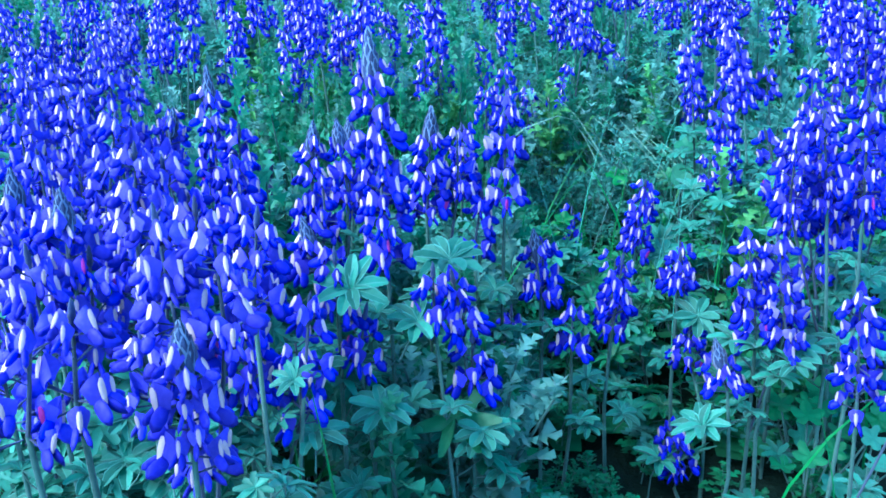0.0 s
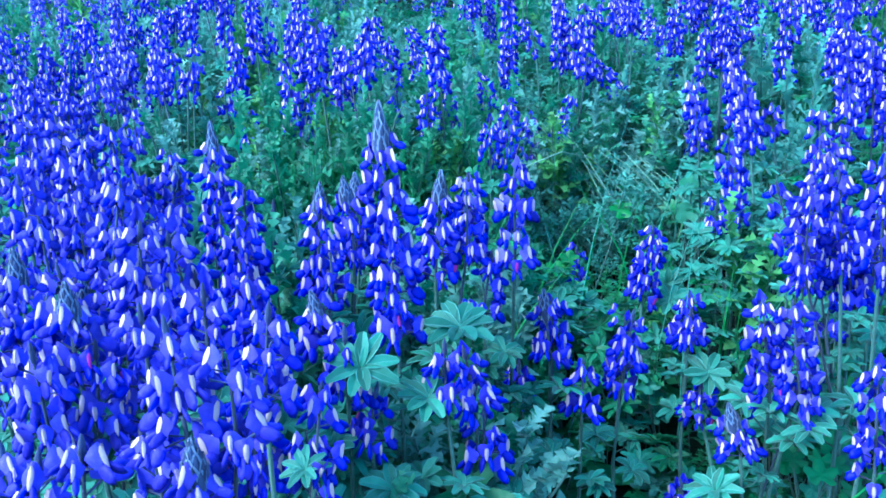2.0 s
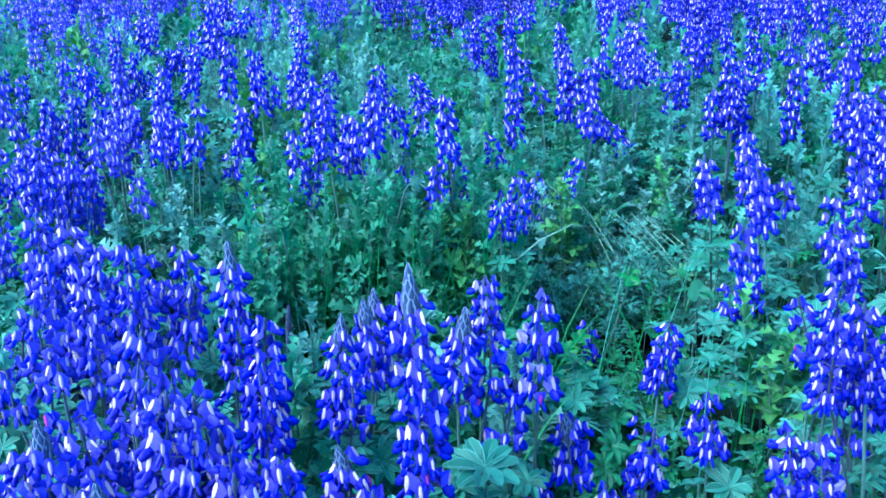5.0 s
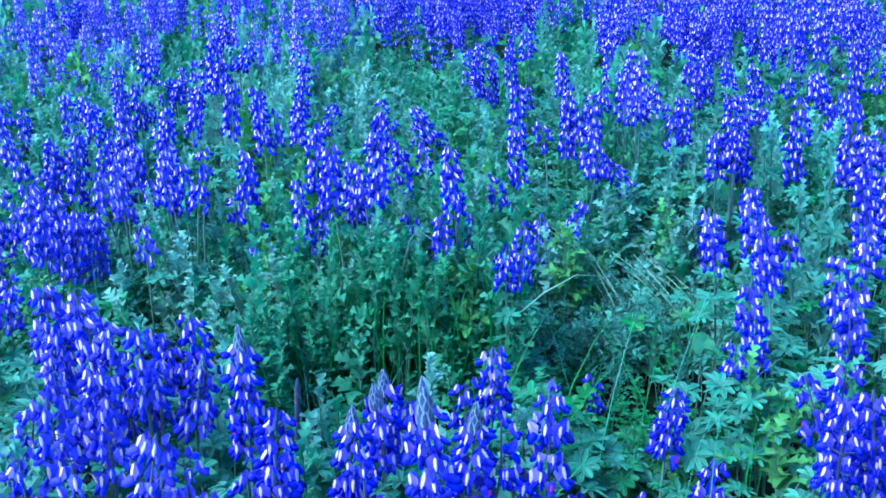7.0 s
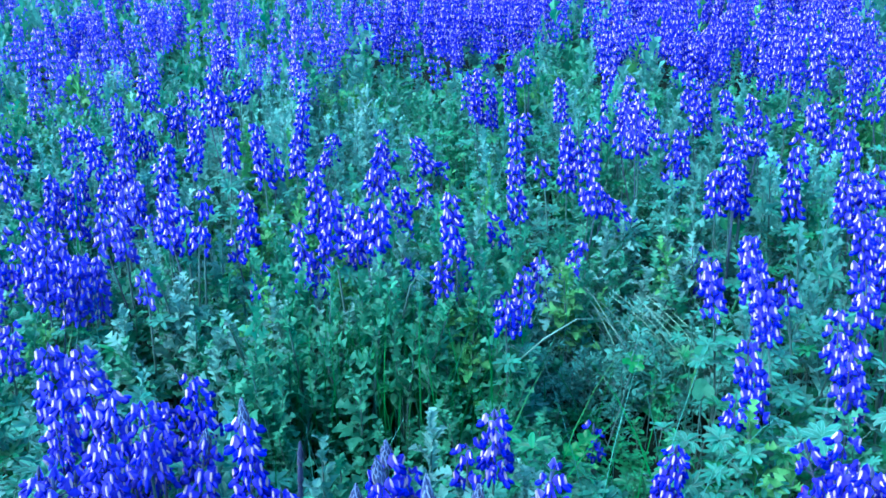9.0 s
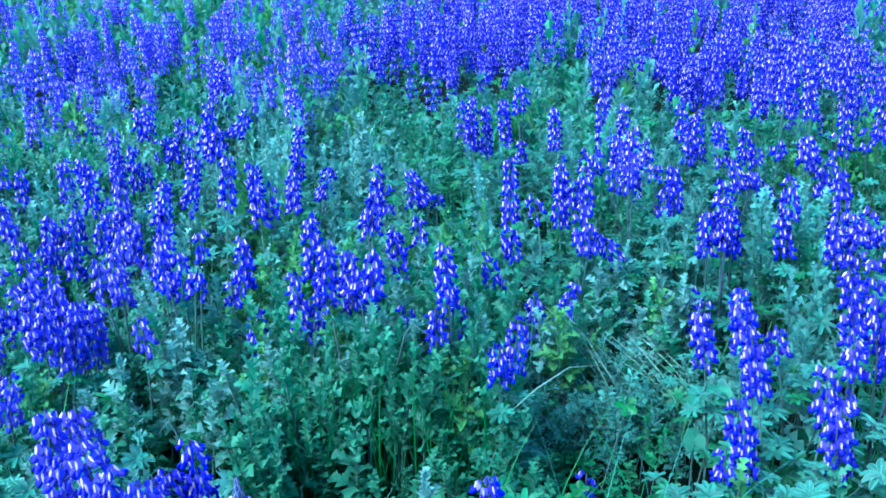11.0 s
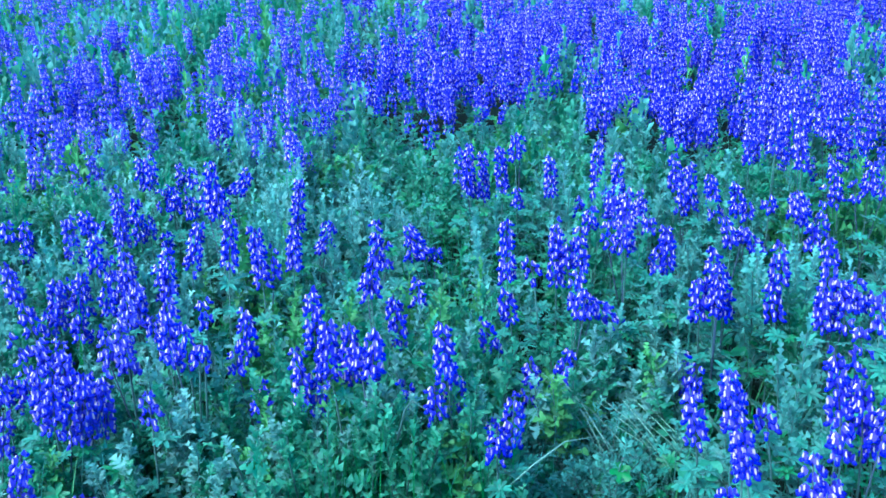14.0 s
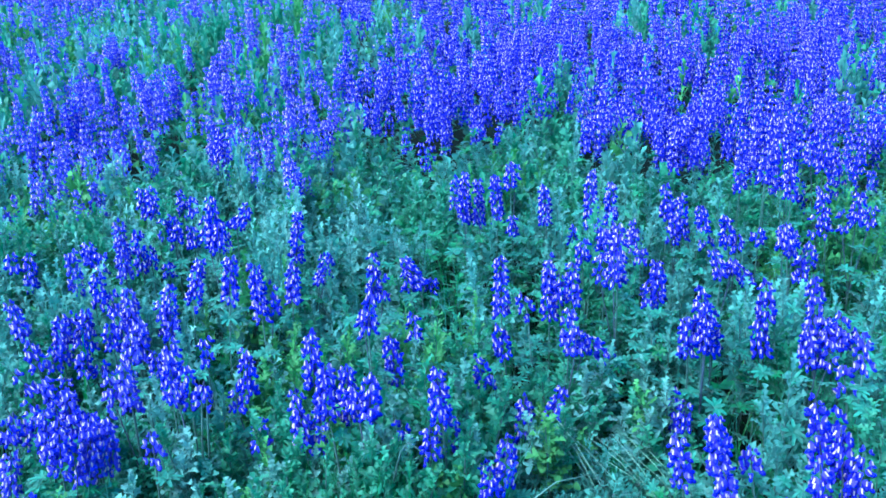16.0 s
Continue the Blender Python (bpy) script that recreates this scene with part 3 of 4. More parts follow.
        part("bud_tip", BUD_MESH[k % 3], plant, at @ Matrix.Translation((0, 0, length * 0.84)) @ Matrix.Diagonal((0.024, 0.024, 0.022, 1)))
    if bud != 2 and length > 0.085 and not (near and (k % 3 == 0 or length > 0.2)) and not (not near and k % 2):
        for j in range(2 if y > 2.2 and k % 4 == 0 else 1):
            long = length * r.uniform(0.40, 0.72)
            a = r.uniform(0, 6.283)
            off = r.uniform(0.03, 0.055)
            root = foot + Vector((off * math.cos(a), off * math.sin(a), r.uniform(-0.03, 0.03)))
            ws = whorls(long, 3000 + 3 * k + j)
            soup = Soup()
            soup.stamp(tube([tuple(mid - root), (0, 0, 0), (0, 0, long * 0.97)], [0.0020, 0.0018, 0.001], 4, 5), np.eye(3)[None], np.zeros((1, 3)))
            soup.stamp(FLORET[2 if near else 1], turns_of(ws[:, 0], ws[:, 1], 0, ws[:, 2] * 0.92),
                       np.stack([0.013 * np.cos(ws[:, 0]), 0.013 * np.sin(ws[:, 0]), ws[:, 3]], 1))
            part("side_spike", soup.mesh("side_spike", petals), plant, Matrix.Translation(root))
    for j in range(2 if y < 0.7 else 2 if low < 0.33 else 5 if near and 0.05 < x < 0.6 and y < 1.45 else 6 if near else 5):
        t = r.uniform(0.30, 0.75) if y < 0.85 else r.uniform(0.40, 0.86)
        p = (mid + (foot - mid) * ((t - 0.5) / 0.5)) if t > 0.5 else mid * (t / 0.5)
        m = Matrix.Translation(p) @ pose(0, 0, 0, r.uniform(-15, 15), r.uniform(-20, 15), r.uniform(0, 360)) @ Matrix.Scale(r.uniform(0.65, 1.0), 4)
        part("leaf", LEAF_MESH[2 if near else 1][int(r.integers(0, 6))], plant, m)
    plants.append((x, y, low, length))
    return plant


lupin(-0.27, 0.51, 0.54, 0.071, 0.01, 0)
lupin(-0.24, 0.52, 0.56, 0.063, 0.01, 0)
lupin(-0.19, 0.58, 0.48, 0.099, 0.00, 1)
lupin(-0.26, 0.71, 0.45, 0.070, 0.00, 0)
lupin(-0.17, 0.73, 0.53, 0.081, 0.01, 0)
lupin(-0.32, 0.75, 0.49, 0.085, 0.01, 0)
lupin(-0.33, 0.75, 0.56, 0.067, 0.00, 1)
lupin(-0.27, 0.75, 0.54, 0.061, -0.00, 0)
lupin(-0.36, 0.77, 0.53, 0.069, 0.00, 0)
lupin(-0.29, 0.78, 0.45, 0.119, 0.01, 0)
lupin(-0.14, 0.78, 0.44, 0.072, 0.01, 0)
lupin(-0.20, 0.79, 0.40, 0.132, 0.01, 0)
lupin(-0.23, 0.79, 0.52, 0.080, 0.00, 0)
lupin(-0.10, 0.88, 0.40, 0.055, 0.01, 0)
lupin(-0.43, 0.88, 0.48, 0.134, 0.00, 1)
lupin(-0.12, 0.89, 0.46, 0.049, 0.00, 0)
lupin(-0.32, 0.89, 0.52, 0.114, 0.01, 0)
lupin(-0.02, 0.91, 0.42, 0.069, -0.00, 0)
lupin(-0.49, 0.92, 0.43, 0.126, 0.02, 0)
lupin(0.02, 0.92, 0.35, 0.057, 0.00, 0)
lupin(-0.29, 0.92, 0.52, 0.092, 0.00, 0)
lupin(0.01, 0.92, 0.42, 0.060, -0.01, 0)
lupin(0.46, 0.94, 0.30, 0.136, -0.01, 0)
lupin(-0.15, 0.95, 0.48, 0.051, -0.01, 1)
lupin(-0.07, 0.95, 0.49, 0.244, -0.01, 1)
lupin(-0.42, 0.98, 0.47, 0.073, 0.01, 1)
lupin(-0.39, 1.02, 0.54, 0.097, 0.02, 0)
lupin(-0.25, 1.04, 0.43, 0.156, -0.00, 0)
lupin(-0.41, 1.05, 0.44, 0.086, 0.01, 0)
lupin(0.35, 1.06, 0.25, 0.071, -0.02, 1)
lupin(0.42, 1.07, 0.33, 0.127, -0.02, 3)
lupin(0.39, 1.09, 0.32, 0.131, -0.02, 0)
lupin(-0.03, 1.12, 0.48, 0.137, 0.01, 1)
lupin(0.03, 1.13, 0.43, 0.067, 0.01, 0)
lupin(-0.18, 1.14, 0.46, 0.134, 0.01, 1)
lupin(0.16, 1.14, 0.28, 0.058, 0.00, 0)
lupin(0.07, 1.14, 0.49, 0.117, -0.00, 3)
lupin(0.49, 1.16, 0.47, 0.124, -0.02, 0)
lupin(0.12, 1.17, 0.34, 0.093, -0.01, 1)
lupin(0.33, 1.18, 0.05, 0.082, -0.02, 0)
lupin(0.54, 1.22, 0.37, 0.107, -0.01, 0)
lupin(0.23, 1.22, 0.27, 0.110, 0.01, 0)
lupin(0.34, 1.22, 0.22, 0.045, -0.00, 0)
lupin(-0.14, 1.23, 0.47, 0.106, -0.01, 1)
lupin(0.33, 1.26, 0.31, 0.045, -0.00, 0)
lupin(-0.33, 1.28, 0.46, 0.189, 0.00, 1)
lupin(-0.14, 1.29, 0.45, 0.115, -0.00, 1)
lupin(0.48, 1.30, 0.44, 0.094, -0.03, 0)
lupin(0.09, 1.31, 0.20, 0.050, -0.00, 0)
lupin(-0.41, 1.31, 0.48, 0.102, 0.02, 1)
lupin(-0.66, 1.33, 0.43, 0.089, 0.02, 0)
lupin(-0.57, 1.37, 0.41, 0.101, 0.00, 0)
lupin(-0.55, 1.38, 0.49, 0.112, 0.01, 0)
lupin(0.37, 1.42, 0.25, 0.066, -0.00, 0)
lupin(-0.58, 1.42, 0.53, 0.099, -0.02, 0)
lupin(-0.29, 1.42, 0.36, 0.127, 0.01, 2)
lupin(0.02, 1.45, 0.40, 0.123, -0.00, 3)
lupin(0.32, 1.52, 0.28, 0.122, 0.01, 0)
lupin(0.51, 1.66, 0.36, 0.095, -0.00, 0)
lupin(0.68, 1.66, 0.39, 0.086, -0.01, 0)
lupin(0.50, 1.67, 0.43, 0.079, -0.01, 0)
lupin(0.70, 1.68, 0.34, 0.139, -0.01, 0)
lupin(0.68, 1.72, 0.44, 0.103, -0.01, 0)
lupin(0.57, 1.78, 0.46, 0.143, -0.03, 0)
lupin(0.56, 1.78, 0.50, 0.076, -0.01, 0)
lupin(-0.78, 1.79, 0.33, 0.134, 0.01, 0)
lupin(0.76, 1.79, 0.49, 0.077, -0.01, 0)
lupin(0.25, 1.83, 0.18, 0.063, -0.00, 0)
lupin(0.82, 1.83, 0.50, 0.139, -0.02, 0)
lupin(0.85, 1.84, 0.45, 0.093, -0.01, 0)
lupin(0.79, 1.87, 0.52, 0.164, -0.03, 0)
lupin(0.51, 1.93, 0.45, 0.125, -0.02, 0)
lupin(0.59, 1.93, 0.47, 0.148, -0.02, 0)
lupin(0.08, 1.94, 0.42, 0.074, 0.00, 0)
lupin(0.68, 1.97, 0.44, 0.060, -0.01, 0)
lupin(-0.99, 2.00, 0.33, 0.107, 0.02, 0)
lupin(0.12, 2.05, 0.37, 0.147, 0.01, 0)
lupin(-0.05, 2.09, 0.45, 0.070, 0.00, 0)
lupin(-0.19, 2.10, 0.55, 0.112, 0.01, 0)
lupin(-0.02, 2.10, 0.53, 0.150, -0.01, 0)
lupin(-0.94, 2.12, 0.43, 0.140, 0.02, 0)
lupin(-0.30, 2.15, 0.52, 0.152, 0.01, 0)
lupin(-0.12, 2.16, 0.42, 0.080, 0.00, 0)
lupin(-0.91, 2.17, 0.36, 0.097, 0.02, 0)
lupin(-0.73, 2.17, 0.42, 0.065, -0.00, 0)
lupin(0.00, 2.17, 0.41, 0.104, 0.00, 0)
lupin(-0.36, 2.18, 0.42, 0.167, -0.01, 0)
lupin(-0.89, 2.18, 0.39, 0.141, 0.01, 0)
lupin(-0.99, 2.19, 0.42, 0.140, 0.01, 0)
lupin(-1.11, 2.19, 0.32, 0.115, 0.02, 0)
lupin(-0.87, 2.23, 0.35, 0.167, 0.02, 0)
lupin(1.05, 2.25, 0.54, 0.084, -0.01, 0)
lupin(-0.26, 2.26, 0.46, 0.145, 0.01, 0)
lupin(-0.49, 2.27, 0.37, 0.084, 0.01, 0)
lupin(-0.63, 2.29, 0.50, 0.048, 0.01, 0)
lupin(-0.34, 2.30, 0.52, 0.163, 0.00, 0)
lupin(1.04, 2.30, 0.44, 0.067, -0.01, 0)
lupin(-1.14, 2.32, 0.40, 0.067, 0.01, 0)
lupin(-0.67, 2.33, 0.48, 0.107, -0.00, 0)
lupin(-0.49, 2.34, 0.22, 0.089, 0.00, 0)
lupin(-0.83, 2.35, 0.46, 0.134, -0.01, 0)
lupin(-1.11, 2.37, 0.35, 0.086, 0.02, 0)
lupin(-0.53, 2.38, 0.46, 0.146, 0.01, 0)
lupin(0.28, 2.38, 0.36, 0.091, 0.03, 0)
lupin(0.97, 2.39, 0.48, 0.110, -0.01, 0)
lupin(-1.03, 2.42, 0.34, 0.140, 0.01, 0)
lupin(0.63, 2.42, 0.28, 0.126, -0.02, 0)
lupin(0.21, 2.43, 0.26, 0.144, 0.00, 0)
lupin(1.08, 2.44, 0.50, 0.097, -0.01, 0)
lupin(-0.14, 2.45, 0.46, 0.138, -0.01, 0)
lupin(-1.08, 2.46, 0.41, 0.089, -0.02, 0)
lupin(1.06, 2.46, 0.49, 0.099, -0.03, 0)
lupin(1.02, 2.48, 0.50, 0.138, -0.01, 0)
lupin(0.67, 2.48, 0.48, 0.113, -0.01, 0)
lupin(0.11, 2.49, 0.41, 0.081, -0.03, 0)
lupin(0.88, 2.49, 0.46, 0.096, -0.01, 0)
lupin(0.71, 2.49, 0.51, 0.162, -0.01, 0)
lupin(1.02, 2.51, 0.63, 0.051, -0.01, 0)
lupin(0.75, 2.51, 0.47, 0.114, -0.01, 0)
lupin(0.90, 2.53, 0.54, 0.124, -0.01, 0)
lupin(0.35, 2.54, 0.48, 0.123, -0.00, 0)
lupin(-0.90, 2.59, 0.48, 0.080, 0.01, 0)
lupin(0.46, 2.59, 0.42, 0.085, -0.06, 0)
lupin(0.17, 2.59, 0.45, 0.091, -0.02, 0)
lupin(-1.21, 2.61, 0.38, 0.067, -0.04, 0)
lupin(-1.18, 2.62, 0.45, 0.091, -0.01, 0)
lupin(-0.22, 2.64, 0.51, 0.107, 0.01, 0)
lupin(0.25, 2.71, 0.52, 0.065, -0.02, 0)
lupin(-1.14, 2.71, 0.43, 0.148, 0.01, 0)
lupin(-0.91, 2.72, 0.42, 0.129, 0.01, 0)
lupin(-0.09, 2.73, 0.44, 0.075, 0.00, 0)
lupin(-1.26, 2.74, 0.50, 0.112, -0.02, 0)
lupin(-0.83, 2.77, 0.47, 0.167, 0.02, 0)
lupin(-1.09, 2.77, 0.47, 0.094, 0.02, 0)
lupin(-0.55, 2.78, 0.51, 0.171, -0.01, 0)
lupin(0.18, 2.79, 0.48, 0.196, -0.00, 0)
lupin(-0.95, 2.79, 0.47, 0.150, 0.01, 0)
lupin(0.33, 2.81, 0.46, 0.198, -0.00, 0)
lupin(0.40, 2.81, 0.50, 0.132, -0.00, 0)
lupin(-0.77, 2.85, 0.54, 0.149, 0.04, 0)
lupin(0.55, 2.86, 0.54, 0.184, -0.00, 0)
lupin(-0.66, 2.86, 0.54, 0.150, 0.02, 0)
lupin(0.68, 2.86, 0.47, 0.144, -0.01, 0)
lupin(-0.48, 2.96, 0.48, 0.137, 0.01, 0)
lupin(0.92, 2.99, 0.49, 0.100, -0.03, 0)
lupin(1.19, 3.00, 0.47, 0.071, -0.01, 0)
lupin(-0.72, 3.05, 0.64, 0.082, 0.01, 0)
lupin(1.03, 3.06, 0.44, 0.070, -0.04, 0)
lupin(1.16, 3.07, 0.56, 0.068, -0.01, 0)
lupin(0.74, 3.10, 0.34, 0.088, -0.08, 0)
lupin(-0.23, 3.10, 0.41, 0.165, 0.01, 0)
lupin(1.08, 3.12, 0.56, 0.045, -0.00, 0)
lupin(-0.75, 3.12, 0.61, 0.187, 0.01, 0)
lupin(-0.67, 3.13, 0.68, 0.081, 0.05, 0)
lupin(0.99, 3.15, 0.54, 0.111, -0.02, 0)
lupin(-1.24, 3.15, 0.46, 0.156, -0.00, 0)
lupin(-0.07, 3.16, 0.43, 0.119, -0.07, 0)
lupin(0.59, 3.18, 0.53, 0.071, -0.00, 0)
lupin(-0.42, 3.20, 0.44, 0.114, 0.05, 0)
lupin(-1.10, 3.23, 0.48, 0.209, 0.01, 0)
lupin(1.48, 3.27, 0.55, 0.119, 0.01, 0)
lupin(0.95, 3.27, 0.50, 0.149, -0.03, 0)
lupin(1.38, 3.28, 0.52, 0.178, -0.03, 0)
lupin(-0.51, 3.31, 0.49, 0.187, 0.02, 0)
lupin(0.89, 3.36, 0.49, 0.178, -0.02, 0)
lupin(1.29, 3.39, 0.62, 0.126, -0.02, 0)
lupin(0.73, 3.41, 0.43, 0.131, -0.01, 0)
lupin(0.86, 3.47, 0.54, 0.115, -0.01, 0)
lupin(-0.97, 3.47, 0.51, 0.082, 0.01, 0)
lupin(1.22, 3.48, 0.65, 0.096, -0.01, 0)
lupin(1.44, 3.49, 0.68, 0.113, -0.01, 0)
lupin(0.58, 3.51, 0.51, 0.218, -0.00, 0)
lupin(0.53, 3.58, 0.40, 0.075, -0.00, 0)
lupin(1.18, 3.62, 0.59, 0.122, -0.01, 0)
lupin(0.68, 3.63, 0.48, 0.157, -0.00, 0)
lupin(0.43, 3.65, 0.47, 0.149, -0.01, 0)
lupin(0.30, 3.70, 0.41, 0.069, 0.00, 0)
lupin(1.37, 3.71, 0.67, 0.186, -0.02, 0)
lupin(0.30, 3.75, 0.59, 0.103, 0.00, 0)
lupin(0.25, 3.78, 0.44, 0.202, -0.01, 0)
lupin(0.12, 3.80, 0.46, 0.197, -0.00, 0)
lupin(0.18, 3.89, 0.39, 0.210, 0.00, 0)
lupin(-0.61, 4.04, 0.50, 0.163, 0.00, 0)
lupin(-1.09, 4.06, 0.43, 0.113, -0.01, 0)
lupin(-1.54, 4.26, 0.40, 0.145, -0.00, 0)
lupin(1.10, 4.29, 0.46, 0.186, -0.01, 0)
lupin(-1.98, 4.30, 0.27, 0.143, 0.01, 0)
lupin(-1.87, 4.37, 0.37, 0.082, 0.02, 0)
lupin(-1.01, 4.48, 0.54, 0.163, 0.02, 0)
lupin(-1.84, 4.68, 0.40, 0.214, 0.04, 0)


# the same lupins crowd together on the left and at the right edge of the hollow
def crowd(n, x0, x1, y0, y1, low, spread):
    for _ in range(n):
        x, y = rng.uniform(x0, x1), rng.uniform(y0, y1)
        if min((x - a) ** 2 + (y - b) ** 2 for a, b, _, _ in plants) > 0.0006:
            lupin(x, y, low + rng.normal(0, spread), rng.uniform(0.07, 0.14), rng.normal(0, 0.012), 0)


crowd(7, -0.42, -0.17, 0.62, 0.95, 0.49, 0.03)
crowd(13, -0.62, -0.22, 0.85, 1.30, 0.47, 0.04)
crowd(11, -0.95, -0.45, 1.30, 1.80, 0.42, 0.05)
crowd(7, 0.46, 0.64, 1.05, 1.45, 0.42, 0.05)


PLANT_ARRAY.append(np.array(plants))


# ---- the leafy undergrowth and the far drift ----
def scatter(n, x0, x1, y0, y1, keep):
    """Random places in a wedge that widens with distance; keep(x, y) is the chance that one stays."""
    out = []
    while len(out) < n:
        y = math.sqrt(rng.uniform(y0 * y0, y1 * y1))
        x = rng.uniform(x0, x1) * y
        if rng.uniform() < keep(x, y):
            out.append((x, y))
    return np.array(out)


def undergrowth(name, label, shapes, materials, pts, scale, low=0.35, pitch=(0.0, 0.35), top=1.0, rise=0.0):
    soup = Soup()
    n = len(pts)
    kind = rng.integers(0, len(shapes), n)
    h = np.array([canopy(x, y) for x, y in pts])
    z = np.maximum(0.0, h * top * (low + (1 - low) * rng.uniform(0, 1, n) ** 0.55) - rise)
    turn = turns_of(rng.uniform(0, 6.283, n), rng.normal(pitch[0], pitch[1], n), rng.normal(0, 0.3, n), rng.uniform(scale[0], scale[1], n))
    for i, sh in enumerate(shapes):
        q = kind == i
        soup.stamp(sh, turn[q], np.column_stack([pts[q], z[q]]))
    return tagged(new(name, soup.mesh(name, materials)), label, "foliage", kind="stuff")


WEDGE = (-0.58, 0.58)
undergrowth("near_leaves", "grey-green lupin leaves with pale hairy rims", PALMATE[2], [M_LEAF, M_STEM, M_RIM],
            scatter(300, *WEDGE, 0.98, 1.7, lambda x, y: cover(x, y) * (0.2 if -0.1 < x < 0.8 and y < 1.35 else 1.0)), (0.65, 1.05), 0.35)
undergrowth("lupin_leaves", "grey-green palmate lupin leaves crowding under the flowers", PALMATE[1], [M_LEAF, M_STEM],
            scatter(1300, *WEDGE, 0.9, 3.9, lambda x, y: cover(x, y) * (1.0 if y < 1.8 else 0.4)), (0.5, 0.95), 0.25)
undergrowth("meadow_leaves", "mid-green palmate leaves low in the meadow", PALMATE[1], [M_LEAF_DEEP, M_STEM],
            scatter(1100, *WEDGE, 0.98, 3.9, lambda x, y: 0.04 + 0.96 * cover(x, y)), (0.5, 1.0), 0.1, top=0.85)


def dome(x, y):
    """Weeds grow in rounded clumps about a hand's span apart: 1.2 at a clump's heart, 0.6 between two."""
    d = noise.voronoi(Vector((4.2 * x, 4.2 * y, 0.5)))[0]
    return max(0.6, 1.22 - 0.9 * d[0] ** 1.5)


def weeds(name, label, shapes, material, pts, tall, fat=(0.8, 1.2)):
    """Weeds that stand on the ground and reach up to about the canopy."""
    soup = Soup()
    n = len(pts)
    kind = rng.integers(0, len(shapes), n)
    high = np.array([canopy(x, y) * dome(x, y) * (1.0 if y < 4.2 or y < edge_of_drift(x) else 1.35 if drift(x, y) < 0.1 else 1.1 if western(x, y) else 0.8) for x, y in pts]) * rng.uniform(tall[0], tall[1], n) / WEED_TALL
    turn = turns_of(rng.uniform(0, 6.283, n), rng.normal(0, 0.10, n), rng.normal(0, 0.10, n), rng.uniform(fat[0], fat[1], n))
    turn[:, 2, :] *= (high / np.abs(turn[:, 2, 2]))[:, None]
    for i, sh in enumerate(shapes):
        q = kind == i
        soup.stamp(sh, turn[q], np.column_stack([pts[q], np.zeros(q.sum())]))
    return tagged(new(name, soup.mesh(name, [material, M_STEM])), label, "weeds", kind="stuff")


def patch(x, y):
    """Which weed rules in the clump round a place: low sage, then fresh green, then yellow-green."""
    cell = noise.voronoi(Vector((4.2 * x, 4.2 * y, 0.5)))[1][0]
    x, y = cell.x / 4.2 + 0.3 * noise.cell(cell * 9.7), cell.y / 4.2
    return (-0.16 if x < 0.05 and y < 3.4 else 0.10 if x > 0.3 and y < 4.6 else 0.0) + bumps(x, y, 1.7, 40) + 0.5 * bumps(x, y, 4.5, 13) + 0.12


weeds("sage_weeds", "sage-green ragged-leaved weeds standing between the lupins", TALL_WEED, M_SAGE,
      scatter(660, *WEDGE, 1.0, 4.6, lambda x, y: cover(x, y) * (dome(x, y) > 0.80) * (patch(x, y) < 0.12)), (0.80, 1.10), (0.8, 1.15))
weeds("fresh_weeds", "fresh green ragged-leaved weeds standing between the lupins", TALL_WEED, M_HERB,
      scatter(560, *WEDGE, 1.0, 4.6, lambda x, y: cover(x, y) * (dome(x, y) > 0.80) * (0.06 < patch(x, y) < 0.36)), (0.80, 1.10), (0.8, 1.15))
weeds("lime_weeds", "yellow-green young weeds in small patches", TALL_WEED, M_LIME,
      scatter(220, *WEDGE, 1.0, 4.6, lambda x, y: cover(x, y) * (dome(x, y) > 0.80) * (patch(x, y) > 0.30)), (0.80, 1.10), (0.8, 1.15))


weeds("pale_weeds", "pale sage weeds among the lupins in thick patches", TALL_WEED, M_SILVER,
      scatter(360, -0.58, -0.04, 1.5, 4.8, lambda x, y: cover(x, y) * (1.0 if dome(x, y) > 0.85 else 0.1)), (0.8, 1.08), (0.8, 1.15))
# The darker green puts the shade low between the plants into the leaf colour.
weeds("low_weeds", "low green weeds covering the soil, darkened as under-canopy shade", FAR_WEED, M_LEAF_DEEP,
      scatter(850, *WEDGE, 0.95, 5.2, lambda x, y: 0.02 + 0.98 * cover(x, y)), (0.35, 0.65), (0.9, 1.3))


weeds("edge_sage_weeds", "sage-green weeds along the front of the lupin drift", TALL_WEED, M_SAGE,
      scatter(230, -0.40, 0.40, 4.2, 5.7, lambda x, y: float(y < edge_of_drift(x) + 0.35)), (0.75, 1.1), (0.9, 1.3))
weeds("edge_fresh_weeds", "fresh green weeds along the front of the lupin drift", TALL_WEED, M_HERB,
      scatter(160, -0.40, 0.40, 4.2, 5.7, lambda x, y: float(y < edge_of_drift(x) + 0.35)), (0.7, 1.05), (0.9, 1.3))
undergrowth("hollow_leaves", "broad grey-green lupin leaves low beside the hollow", PALMATE[2], [M_LEAF_DEEP, M_STEM, M_LEAF],
            np.column_stack([rng.uniform(0.02, 0.46, 85), rng.uniform(1.30, 1.85, 85)]), (0.6, 1.0), 0.4, top=1.0)


